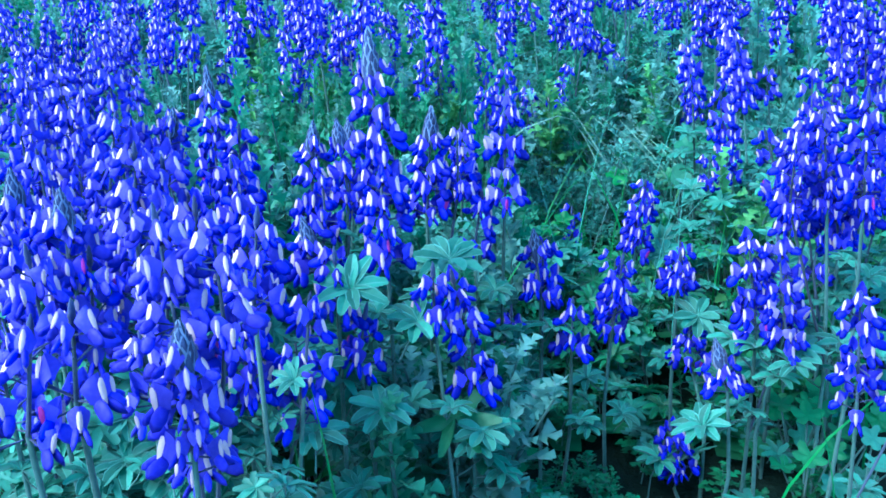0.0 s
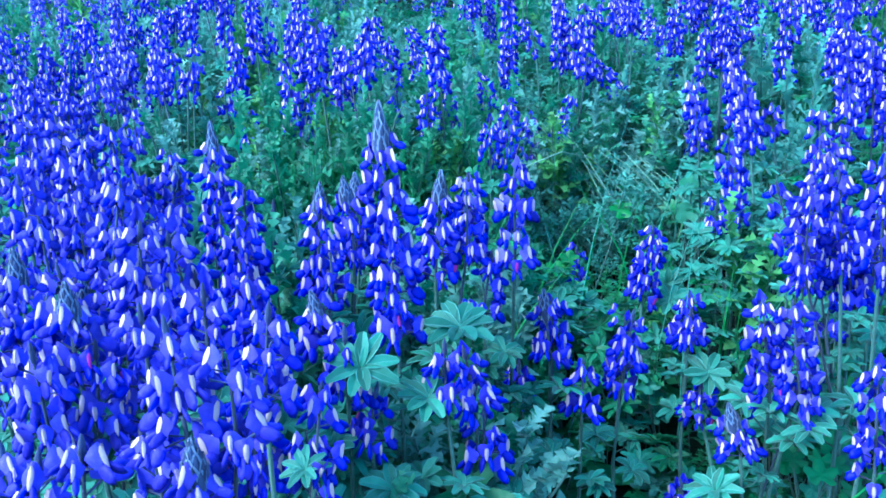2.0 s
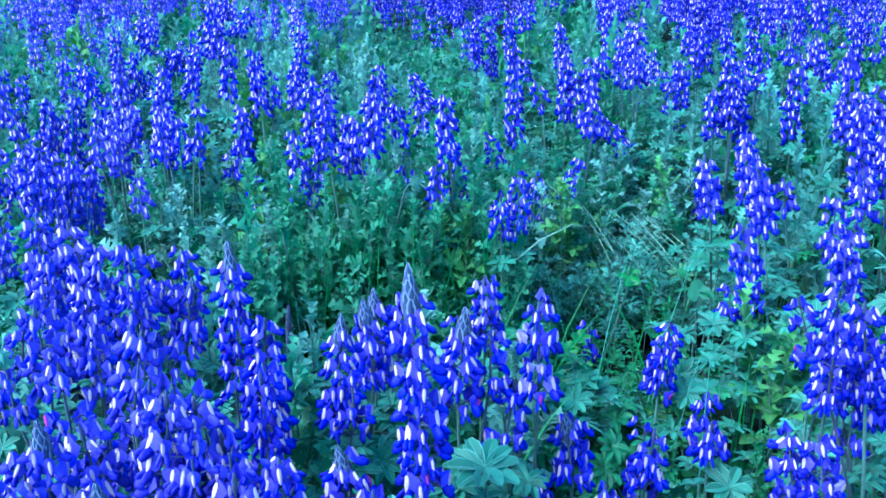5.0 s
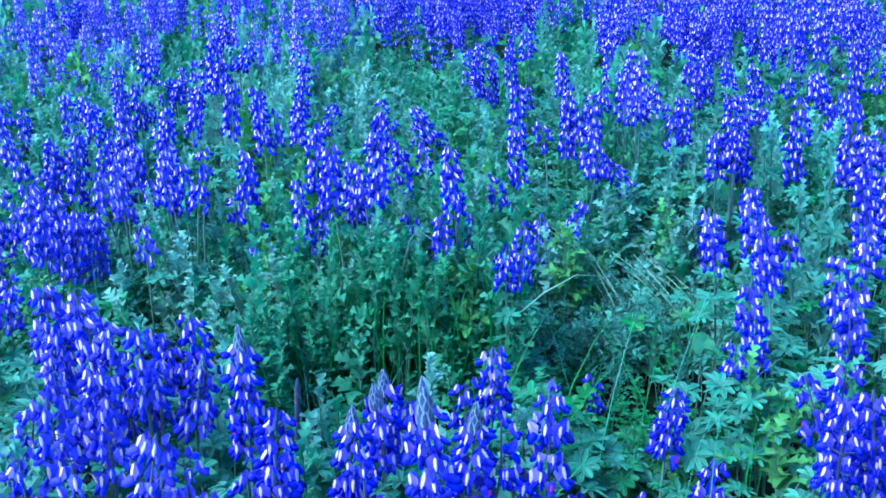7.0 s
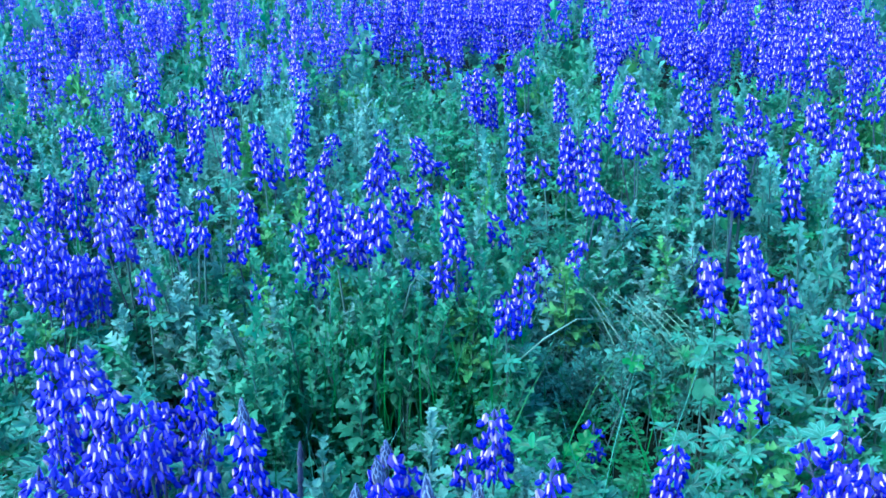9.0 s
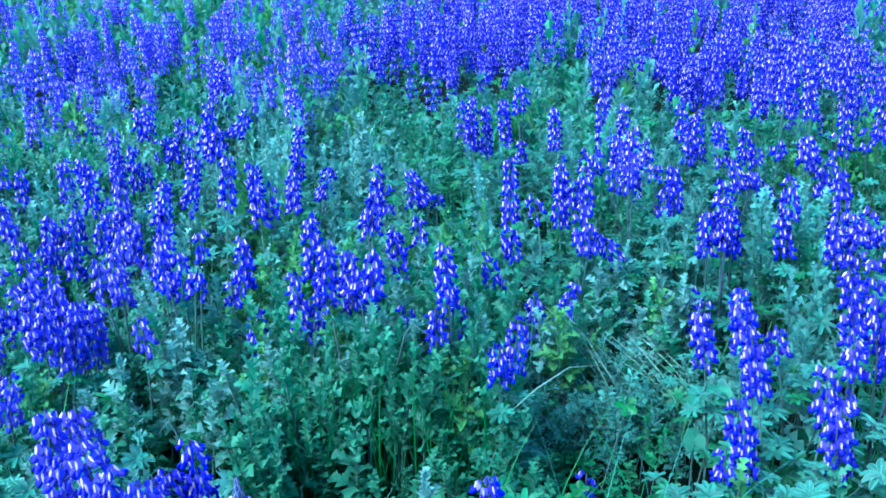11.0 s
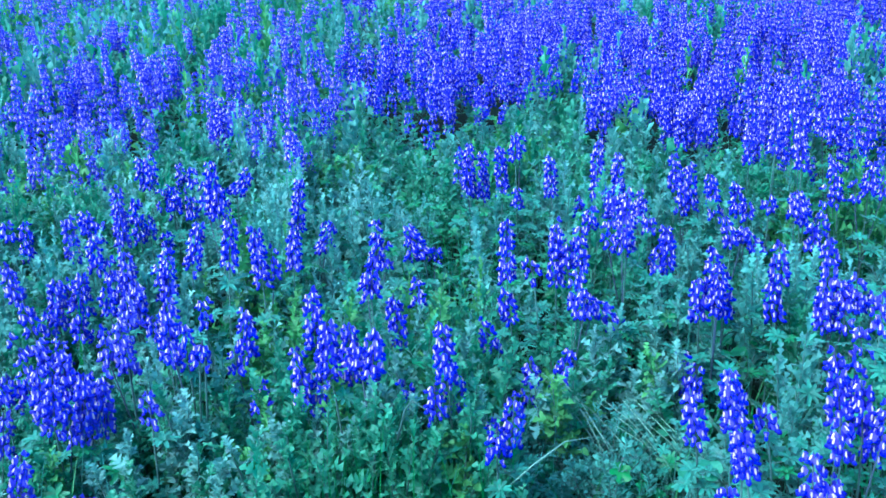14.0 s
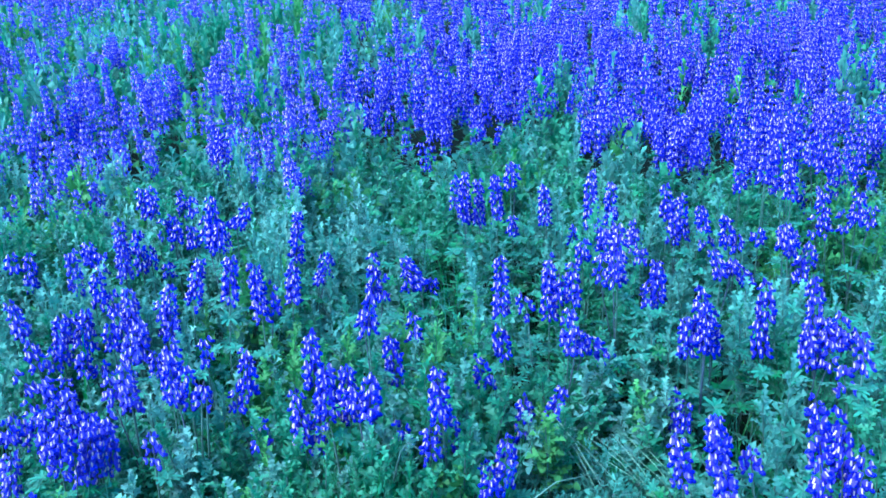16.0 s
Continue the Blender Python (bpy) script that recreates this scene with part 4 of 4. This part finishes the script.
weeds("hollow_floor_weeds", "dark green low weeds on the floor of the hollow", TALL_WEED, M_LEAF_DEEP,
      np.column_stack([rng.uniform(0.08, 0.46, 90), rng.uniform(1.62, 2.12, 90)]), (0.6, 1.0), (0.45, 0.7))
weeds("bush_foot_weeds", "green weeds at the foot of the weedy bush", TALL_WEED, M_HERB,
      np.column_stack([rng.uniform(-0.48, 0.12, 90), rng.uniform(1.72, 2.04, 90)]), (1.0, 1.6), (0.7, 1.1))
weeds("hollow_weeds", "small dark green weeds on the soil of the hollow", TALL_WEED, M_LEAF_DEEP,
      np.column_stack([rng.uniform(0.0, 0.6, 110), rng.uniform(0.92, 1.45, 110)]), (0.7, 1.5), (0.35, 0.6))


def bush(name, label, n, x0, x1, y0, y1, z0, z1, material):
    """A standing clump of weed shoots that fills a block from z0 to z1."""
    soup = Soup()
    pts = np.column_stack([rng.uniform(x0, x1, n), rng.uniform(y0, y1, n), rng.uniform(z0, z1, n)])
    kind = rng.integers(0, len(WEED), n)
    turn = turns_of(rng.uniform(0, 6.283, n), rng.normal(0.1, 0.25, n), rng.normal(0, 0.25, n), rng.uniform(0.7, 1.2, n))
    for i, sh in enumerate(WEED):
        soup.stamp(sh, turn[kind == i], pts[kind == i])
    return tagged(new(name, soup.mesh(name, [material, M_STEM])), label, "bush", kind="stuff")


bush("hollow_edge_weeds", "shaded feathery weeds at the back of the hollow", 110, 0.10, 0.62, 2.15, 2.42, 0.0, 0.07, M_FEATHER)
undergrowth("front_leaves", "grey-green lupin leaves under the front flowers", PALMATE[1], [M_LEAF, M_STEM],
            np.column_stack([rng.uniform(-0.46, -0.10, 110), rng.uniform(0.62, 0.98, 110)]), (0.5, 0.85), 0.4, top=1.0)
weeds("far_sage_weeds", "sage-green weeds between distant lupins", FAR_WEED, M_SAGE,
      scatter(1900, *WEDGE, 4.2, 12.5, lambda x, y: (patch(x, y) < 0.12) * (1.0 if drift(x, y) < 0.3 else 0.5 if western(x, y) else 0.12) * (dome(x, y) > 0.75)), (0.75, 1.08), (0.7, 1.05))
weeds("far_fresh_weeds", "green weeds between distant lupins", FAR_WEED, M_HERB,
      scatter(1400, *WEDGE, 4.2, 12.5, lambda x, y: (0.06 < patch(x, y) < 0.36) * (1.0 if drift(x, y) < 0.3 else 0.5 if western(x, y) else 0.10) * (dome(x, y) > 0.75)), (0.75, 1.08), (0.7, 1.05))
weeds("far_lime_weeds", "yellow-green weeds in patches between distant lupins", FAR_WEED, M_LIME,
      scatter(500, *WEDGE, 4.2, 12.5, lambda x, y: (patch(x, y) > 0.30) * (1.0 if drift(x, y) < 0.3 else 0.5 if western(x, y) else 0.10) * (dome(x, y) > 0.75)), (0.7, 1.05), (0.7, 1.0))
undergrowth("far_leaves", "mid-green leaves between distant lupins", PALMATE[0], [M_LEAF_DEEP, M_STEM],
            scatter(2600, *WEDGE, 3.7, 12.0, lambda x, y: 1.0 if drift(x, y) < 0.5 else 0.4), (0.6, 1.0), 0.4, (-0.2, 0.5), 1.05)


def flower_drift(name, label, pts, detail, gap, lengths, scale=1.0, petals=PETALS):
    soup = Soup()
    for i, (x, y) in enumerate(pts):
        length = rng.uniform(*lengths)
        low = canopy(x, y) + rng.normal(0.02, 0.07)
        w = whorls(length, 5000 + i, False, gap, detail)
        lean = rng.normal(0, 0.10, 2)
        a = turns_of(w[:, 0], w[:, 1], 0, w[:, 2] * scale * 1.15)
        p = np.stack([(0.015 - 0.004 * w[:, 4]) * np.cos(w[:, 0]) + lean[0] * w[:, 3], (0.015 - 0.004 * w[:, 4]) * np.sin(w[:, 0]) + lean[1] * w[:, 3], w[:, 3]], 1)
        soup.stamp(FLORET[detail], a, p + np.array([x, y, low]))
        if detail:
            soup.stamp(tube([(0, 0, -0.3), (0, 0, length)], [0.002, 0.0015], 3, 5), np.eye(3)[None], np.array([[x, y, low]]))
    return tagged(new(name, soup.mesh(name, petals)), label, "lupins", kind="stuff")


flower_drift("far_lupins", "dense drift of deep blue lupins with white-blotched flowers", scatter(1500, *WEDGE, 3.7, 8.0, lambda x, y: 0.0 if western(x, y) else drift(x, y)), 0, 0.027, (0.08, 0.19), 1.1, PETALS_DEEP)
flower_drift("far_pale_lupins", "drift of lupins among weeds, petals paled for haze", scatter(760, *WEDGE, 3.7, 8.0, lambda x, y: drift(x, y) if western(x, y) else 0.0), 0, 0.027, (0.08, 0.17), 1.1, PETALS_HAZED)
flower_drift("distant_lupins", "distant blue lupins thick across the meadow", scatter(1500, *WEDGE, 8.0, 13.0, lambda x, y: 0.0 if western(x, y) else drift(x, y)), 0, 0.036, (0.10, 0.20), 1.35, PETALS_DEEP)
flower_drift("distant_pale_lupins", "distant lupins among weeds, petals paled for haze", scatter(760, *WEDGE, 8.0, 14.0, lambda x, y: drift(x, y) if western(x, y) else 0.0), 0, 0.036, (0.10, 0.18), 1.35, PETALS_HAZED)


def outside(n, x0, x1, y0, y1):
    """Random places on every other side of the meadow."""
    out = []
    while len(out) < n:
        x, y = rng.uniform(x0, x1), rng.uniform(y0, y1)
        if abs(x) > 0.54 * y + max(0.02, 0.26 - 0.06 * y) or y > 12.6:
            out.append((x, y))
    return np.array(out)


def leaf_clump(seed):
    """A knee-high clump of many leaves on short stalks."""
    r = np.random.default_rng(seed)
    s = Shape()
    for i in range(28):
        a, q, z = r.uniform(0, 6.283), 0.20 * math.sqrt(r.uniform()), 0.40 * r.uniform(0.15, 1) ** 0.6
        size = r.uniform(0.06, 0.11)
        s.join(ragged(seed * 50 + i, size, size * 0.5, 0), Matrix.Translation((q * math.cos(a), q * math.sin(a), z)) @ pose(0, 0, 0, r.uniform(-30, 30), r.uniform(-50, 20), r.uniform(0, 360)))
    return s


CLUMP = [leaf_clump(700 + i) for i in range(6)]
weeds("outer_weeds", "green weeds on every side of the meadow", CLUMP, M_HERB, outside(800, -7, 7, -3, 14.5), (0.7, 1.1), (0.9, 1.3))
weeds("outer_leaves", "dark green leaves on every side of the meadow", CLUMP, M_LEAF_DEEP, outside(600, -7, 7, -3, 14.5), (0.6, 1.0), (1.0, 1.4))
flower_drift("outer_lupins", "blue lupins on every side of the meadow", outside(1100, -7, 7, -3, 14.5), 0, 0.09, (0.12, 0.20), 2.0)


# ---- grass and straw ----
def grasses(name, label, material, pts, length, width, bend, lean):
    soup = Soup()
    for x, y in pts:
        b = blade(rng.uniform(*length), rng.uniform(*width), rng.uniform(*bend))
        soup.stamp(b, turns_of(rng.uniform(0, 6.283), rng.uniform(*lean), 0, 1.0), np.array([[x, y, 0.0]]))
    return tagged(new(name, soup.mesh(name, [material])), label, "grass", kind="stuff")


grasses("bush_grass", "fine upright grass and stalks in the weedy bush", M_GRASS, np.column_stack([rng.uniform(-0.44, 0.12, 240), rng.uniform(1.92, 2.24, 240)]), (0.34, 0.58), (0.003, 0.006), (0.1, 0.8), (-0.15, 0.15))
grasses("bush_stalks", "pale feathery stalks in the weedy bush", M_FEATHER, np.column_stack([rng.uniform(-0.45, 0.10, 120), rng.uniform(2.0, 2.40, 120)]), (0.25, 0.50), (0.003, 0.005), (0.2, 1.2), (-0.25, 0.25))
grasses("fine_stems", "thin grey-green upright stems among the weeds", M_FEATHER, scatter(1700, *WEDGE, 1.2, 4.8, cover), (0.34, 0.60), (0.002, 0.004), (0.15, 0.9), (-0.2, 0.2))
grasses("meadow_grass", "thin bright green grass blades among the lupins", M_GRASS, scatter(1400, *WEDGE, 0.6, 5.0, lambda x, y: 0.08 if -0.1 < x < 0.6 and y < 1.4 else 0.1 + 0.9 * cover(x, y)), (0.25, 0.5), (0.003, 0.008), (0.3, 1.3), (-0.15, 0.15))


def stalk_thing(name, label, category, material, points, radii, group=""):
    return tagged(new(name, shape_mesh(name, tube(points, radii, 4), [material])), label, category, group)


WEED_LEAF = [[shape_mesh("leaf", crisped(800 + i, 0.085, 2), [m]) for i in range(6)] for m in (M_SILVER, M_HERB, M_LIME)]
WEED_WORD = ("sage-green", "fresh green", "yellow-green")


def tall_weed(x, y, high, kind):
    """An upright weed with a pale stalk and ragged leaves, each its own piece."""
    plant = tagged(new("tall_weed"), "upright %s weed with ragged leaves on a pale stalk" % WEED_WORD[kind], "weed", "tall weeds")
    plant.matrix_basis = Matrix.Translation((x, y, 0)) @ pose(0, 0, 0, rng.normal(0, 5), rng.normal(0, 5), rng.uniform(0, 360)) @ Matrix.Diagonal((1, 1, high / WEED_TALL, 1))
    bow, seats = weed_frame(int(rng.integers(0, 9999)), int(rng.integers(17, 23)))
    part("stalk", shape_mesh("stalk", tube(stalk_points(bow), [0.0042, 0.0036, 0.0014], 5), [M_STEM]), plant)
    for size, m in seats:
        part("leaf", WEED_LEAF[kind][int(rng.integers(0, 6))], plant, m @ Matrix.Scale(size / 0.080, 4))


for k in range(66):
    x, y = rng.uniform(-0.46, 0.10), rng.uniform(2.02, 2.32)
    tall_weed(x, y, rng.uniform(0.40, 0.53) - 0.5 * max(0, 2.12 - y), int(rng.choice([0, 1, 1, 1, 2])))
for k in range(24):
    tall_weed(rng.uniform(-0.85, -0.45), rng.uniform(1.95, 2.35), rng.uniform(0.30, 0.44), int(rng.choice([0, 0, 1])))
for k in range(26):
    tall_weed(rng.uniform(0.10, 0.75), rng.uniform(2.30, 2.55), rng.uniform(0.28, 0.42), int(rng.choice([0, 0, 1, 2])))
for k in range(18):
    tall_weed(rng.uniform(-0.16, 0.03), rng.uniform(0.92, 1.25), rng.uniform(0.26, 0.40), int(rng.choice([0, 0, 1])))
for k in range(20):
    tall_weed(rng.uniform(-0.24, 0.12), rng.uniform(1.32, 1.55), rng.uniform(0.28, 0.40), int(rng.choice([0, 0, 1])))


# pale straw lying across the hollow
for k in range(9):
    a = Vector((0.20 + 0.030 * k + rng.normal(0, 0.035), 2.40 - 0.012 * k, 0.37 - 0.008 * k + rng.normal(0, 0.02)))
    b = a + Vector((0.15 + rng.uniform(-0.06, 0.07), -0.06 - rng.uniform(0, 0.09), -0.12 - rng.uniform(0, 0.06)))
    root = b + Vector((0.10, -0.02, 0)); root.z = 0.0
    bow = (a + b) / 2 + Vector((0, 0, 0.015))
    stalk_thing("dry_grass_stem", "pale dry grass stem lying across the hollow", "grass stem", M_STRAW, [a, bow, b, root], [0.0007, 0.0012, 0.0015, 0.0016], "dry grass stems")
for k in range(3):
    a = Vector((0.44 + 0.04 * k, 2.37 + rng.normal(0, 0.02), 0.31 - 0.02 * k))
    b = a + Vector((0.13 + rng.normal(0, 0.02), -0.14, -0.12 + rng.normal(0, 0.02)))
    stalk_thing("dry_grass_stem", "pale dry grass stem lying across the hollow", "grass stem", M_STRAW, [a, (a + b) / 2 + Vector((0, 0, 0.01)), b, (b.x + 0.06, b.y, 0)], [0.0007, 0.0012, 0.0015, 0.0016], "dry grass stems")
stalk_thing("dry_grass_stem", "yellow-green grass stem arching over the hollow", "grass stem", M_STRAW,
            [(0.04, 1.93, 0.0), (0.055, 1.92, 0.22), (0.10, 1.93, 0.345), (0.16, 1.95, 0.39), (0.24, 2.02, 0.40), (0.33, 2.10, 0.36)], [0.0022, 0.0022, 0.0021, 0.0018, 0.0014, 0.0006], "dry grass stems")
for k, (x, y, z, dx) in enumerate([(-0.70, 2.19, 0.44, -0.03), (-0.57, 1.80, 0.43, -0.04), (-0.62, 2.30, 0.52, 0.02), (-0.12, 2.06, 0.50, 0.06), (-0.28, 2.10, 0.53, -0.02)]):
    stalk_thing("weed_stalk", "grey-green bare weed stalk with a nodding tip", "stalk", M_STEM,
                [(x - dx * 1.8, y, 0), (x - dx, y, z * 0.5), (x, y, z * 0.95), (x + dx * 0.3, y, z), (x + dx * 0.8, y - 0.01, z - 0.02)], [0.0032, 0.003, 0.0024, 0.0018, 0.0012], "weed stalks")


def grass_tuft(x, y, blades, length, width, bend, material, label):
    tuft = tagged(new("grass_tuft"), label, "grass", "grass tufts")
    tuft.location = (x, y, 0)
    for k in range(blades):
        part("blade", shape_mesh("blade", blade(length * rng.uniform(0.8, 1.05), width * rng.uniform(0.8, 1.2), bend * rng.uniform(0.6, 1.3)), [material]), tuft,
             pose(rng.normal(0, 0.012), rng.normal(0, 0.012), 0, 0, rng.normal(0, 5), rng.uniform(0, 360)))


grass_tuft(0.47, 1.50, 5, 0.36, 0.008, 0.3, M_GRASS, "bright green broad-bladed grass tuft beside the hollow")
grass_tuft(-1.08, 2.69, 6, 0.56, 0.016, 0.35, M_GRASS, "tall bright green grass tuft among lupins")
grass_tuft(-0.14, 0.80, 4, 0.34, 0.012, 0.35, M_GRASS, "bright green grass blades below the flowers")
grass_tuft(-0.33, 1.50, 4, 0.50, 0.008, 0.25, M_GRASS, "upright green grass blades among lupins")
grass_tuft(-0.62, 2.55, 6, 0.50, 0.009, 0.5, M_GRASS, "bending green grass tuft among lupins")
grass_tuft(0.98, 2.05, 5, 0.52, 0.007, 0.7, M_GRASS, "bending green grass tuft among lupins")
grass_tuft(-0.20, 2.20, 8, 0.42, 0.006, 0.6, M_GRASS, "fine green grass in the weedy bush")
grass_tuft(-0.08, 2.05, 8, 0.36, 0.006, 0.8, M_GRASS, "fine green grass in the weedy bush")


def lobed_disc(radius, lobes, cut, cup):
    """A rounded leaf with shallow lobes and radial folds, facing up, stalk at its notch."""
    s = Shape()
    n, rings = (70, 4) if radius > 0.05 else (36, 4) if radius > 0.035 else (24, 2)
    verts = [(0, 0, 0)]
    for i in range(1, rings + 1):
        for j in range(n):
            a = -math.pi + 2 * math.pi * (j + 0.5) / n
            if radius > 0.05:
                edge = 1 - cut * abs(math.sin(lobes * a / 2)) ** 1.3 - 0.05 * abs(math.sin(2.5 * lobes * a)) - 0.4 * math.exp(-((abs(a) - math.pi) / 0.3) ** 2)
            else:
                edge = 1 - cut * (1 - abs(math.cos(lobes * a / 2 + math.pi / 2 * (lobes % 2 == 0)))) ** 1.2 - 0.05 * abs(math.sin(2.5 * lobes * a)) - 0.45 * math.exp(-((abs(a) - math.pi) / 0.3) ** 2)
            q = i / rings
            verts.append((radius * q * edge * math.cos(a), radius * q * edge * math.sin(a), cup * radius * q * q + 0.10 * radius * q * math.cos(lobes * a) - 0.03 * radius * abs(math.sin(2.5 * a)) * q))
    faces = [(0, 1 + j, 1 + (j + 1) % n) for j in range(n)]
    faces += [(1 + i * n + j, 1 + (i + 1) * n + j, 1 + (i + 1) * n + (j + 1) % n, 1 + i * n + (j + 1) % n) for i in range(rings - 1) for j in range(n)]
    return s.add(verts, faces)


def broad_plant(x, y, label, leaves, cut, lobes, material):
    """leaves: place, radius, tilt towards the south, turn."""
    plant = tagged(new("broadleaf_weed"), label, "weed", "broad-leaved weeds")
    plant.location = (x, y, 0)
    for lx, ly, lz, radius, tilt, turn in leaves:
        lf = part("leaf", shape_mesh("leaf", lobed_disc(radius, lobes, cut, 0.12), [material]), plant, pose(lx - x, ly - y, lz, tilt, 0, 0) @ pose(0, 0, 0, 0, 0, turn))
        part("leaf_stalk", shape_mesh("leaf_stalk", tube([(0, 0, 0), ((lx - x) * 0.6, (ly - y) * 0.6, lz * 0.55), (lx - x, ly - y, lz - 0.003)], [0.002, 0.0018, 0.0012], 4), [M_STEM]), plant)


broad_plant(0.50, 1.95, "bright green heart-leaved weed beside the hollow",
            [(0.515, 1.97, 0.335, 0.030, 50, 70), (0.48, 1.87, 0.30, 0.026, 60, 100), (0.545, 1.93, 0.37, 0.03, 30, 20), (0.60, 1.90, 0.30, 0.03, 40, -40)], 0.30, 3, M_HERB)
broad_plant(0.00, 0.93, "fresh green weed with a large lobed leaf",
            [(0.000, 0.90, 0.315, 0.056, 48, 95), (0.06, 0.98, 0.22, 0.04, 30, 200), (-0.08, 0.92, 0.26, 0.035, 45, 10)], 0.58, 7, M_LEAF_DEEP)
broad_plant(0.30, 2.02, "young green lobed weed in the hollow",
            [(0.40, 2.15, 0.22, 0.03, 40, 30), (0.20, 1.78, 0.22, 0.024, 25, 60), (0.23, 1.80, 0.235, 0.022, 30, 150)], 0.3, 5, M_GRASS)


# round-lobed low weeds round the near hollow
for k in range(16):
    a = rng.uniform(-0.5, 2.6)
    x, y = 0.25 + 0.30 * math.cos(a) * rng.uniform(0.85, 1.15), 1.20 + 0.26 * math.sin(a) * rng.uniform(0.85, 1.15)
    broad_plant(x, y, "low round-lobed green weed at the rim of a hollow",
                [(x + rng.normal(0, 0.035), y + rng.normal(0, 0.03), rng.uniform(0.05, 0.17), rng.uniform(0.016, 0.027), rng.uniform(5, 45), rng.uniform(0, 360)) for _ in range(6)], 0.42, 5, M_LEAF_DEEP if k % 3 else M_LEAF)


def show_leaf(x, y, z, size, tilt, turn, kind=0):
    """A leaf held up on its own stalk, hung on the lupin that stands nearest."""
    host = min((o for o in scene.objects if o.name.startswith("lupin") and o.parent is None and o.type == "EMPTY"), key=lambda o: (o.location.x - x) ** 2 + (o.location.y - y) ** 2)
    m = pose(x - host.location.x, y - host.location.y, z, tilt, 0, 0) @ pose(0, 0, 0, 0, 0, turn) @ Matrix.Scale(size, 4) @ Matrix.Translation((-0.038, 0, -0.025))
    part("leaf", LEAF_MESH[2][kind], host, m)


show_leaf(-0.104, 0.880, 0.480, 1.0, 55, 90, 2)
show_leaf(-0.039, 0.895, 0.434, 0.95, 35, 60, 1)
show_leaf(0.350, 1.220, 0.281, 1.1, 40, 100, 0)
show_leaf(0.233, 1.630, 0.211, 1.2, 45, 80, 0)
show_leaf(-0.003, 1.030, 0.450, 1.25, 30, 95, 3)
show_leaf(0.438, 1.080, 0.295, 1.1, 35, 70, 4)
show_leaf(-0.140, 0.800, 0.361, 0.9, 40, 90, 2)
show_leaf(-0.147, 0.760, 0.441, 0.6, 40, 120, 2)


# shorter lupins half hidden among the weeds, in small bunches
def bunches(n, x0, x1, y0, y1):
    out = []
    for _ in range(n):
        x, y = rng.uniform(x0, x1) , rng.uniform(y0, y1)
        out += [(x * y + rng.normal(0, 0.05), y + rng.normal(0, 0.06)) for _ in range(4)]
    return np.array(out)


for x, y in np.concatenate([bunches(11, -0.46, -0.16, 2.2, 3.9), bunches(4, 0.1, 0.42, 2.8, 3.9)]):
    length, low = rng.uniform(0.05, 0.10), canopy(x, y) + rng.normal(0.02, 0.04)
    plant = tagged(new("lupin"), "short blue lupin half hidden among the weeds", "lupin", "lupins in the meadow")
    plant.location = (x, y, 0)
    part("stem", shape_mesh("stem", tube([(0, 0, -0.01), (0.004, 0, low * 0.5), (0, 0, low + length)], [0.003, 0.0025, 0.001], 4), [M_STEM]), plant)
    w = whorls(length, int(rng.integers(0, 9999)), False, 0.020)
    soup = Soup()
    soup.stamp(FLORET[1], turns_of(w[:, 0], w[:, 1], 0, w[:, 2]), np.stack([0.013 * np.cos(w[:, 0]), 0.013 * np.sin(w[:, 0]), w[:, 3]], 1))
    part("flower_spike", soup.mesh("flower_spike", PETALS), plant, Matrix.Translation((0, 0, low)))
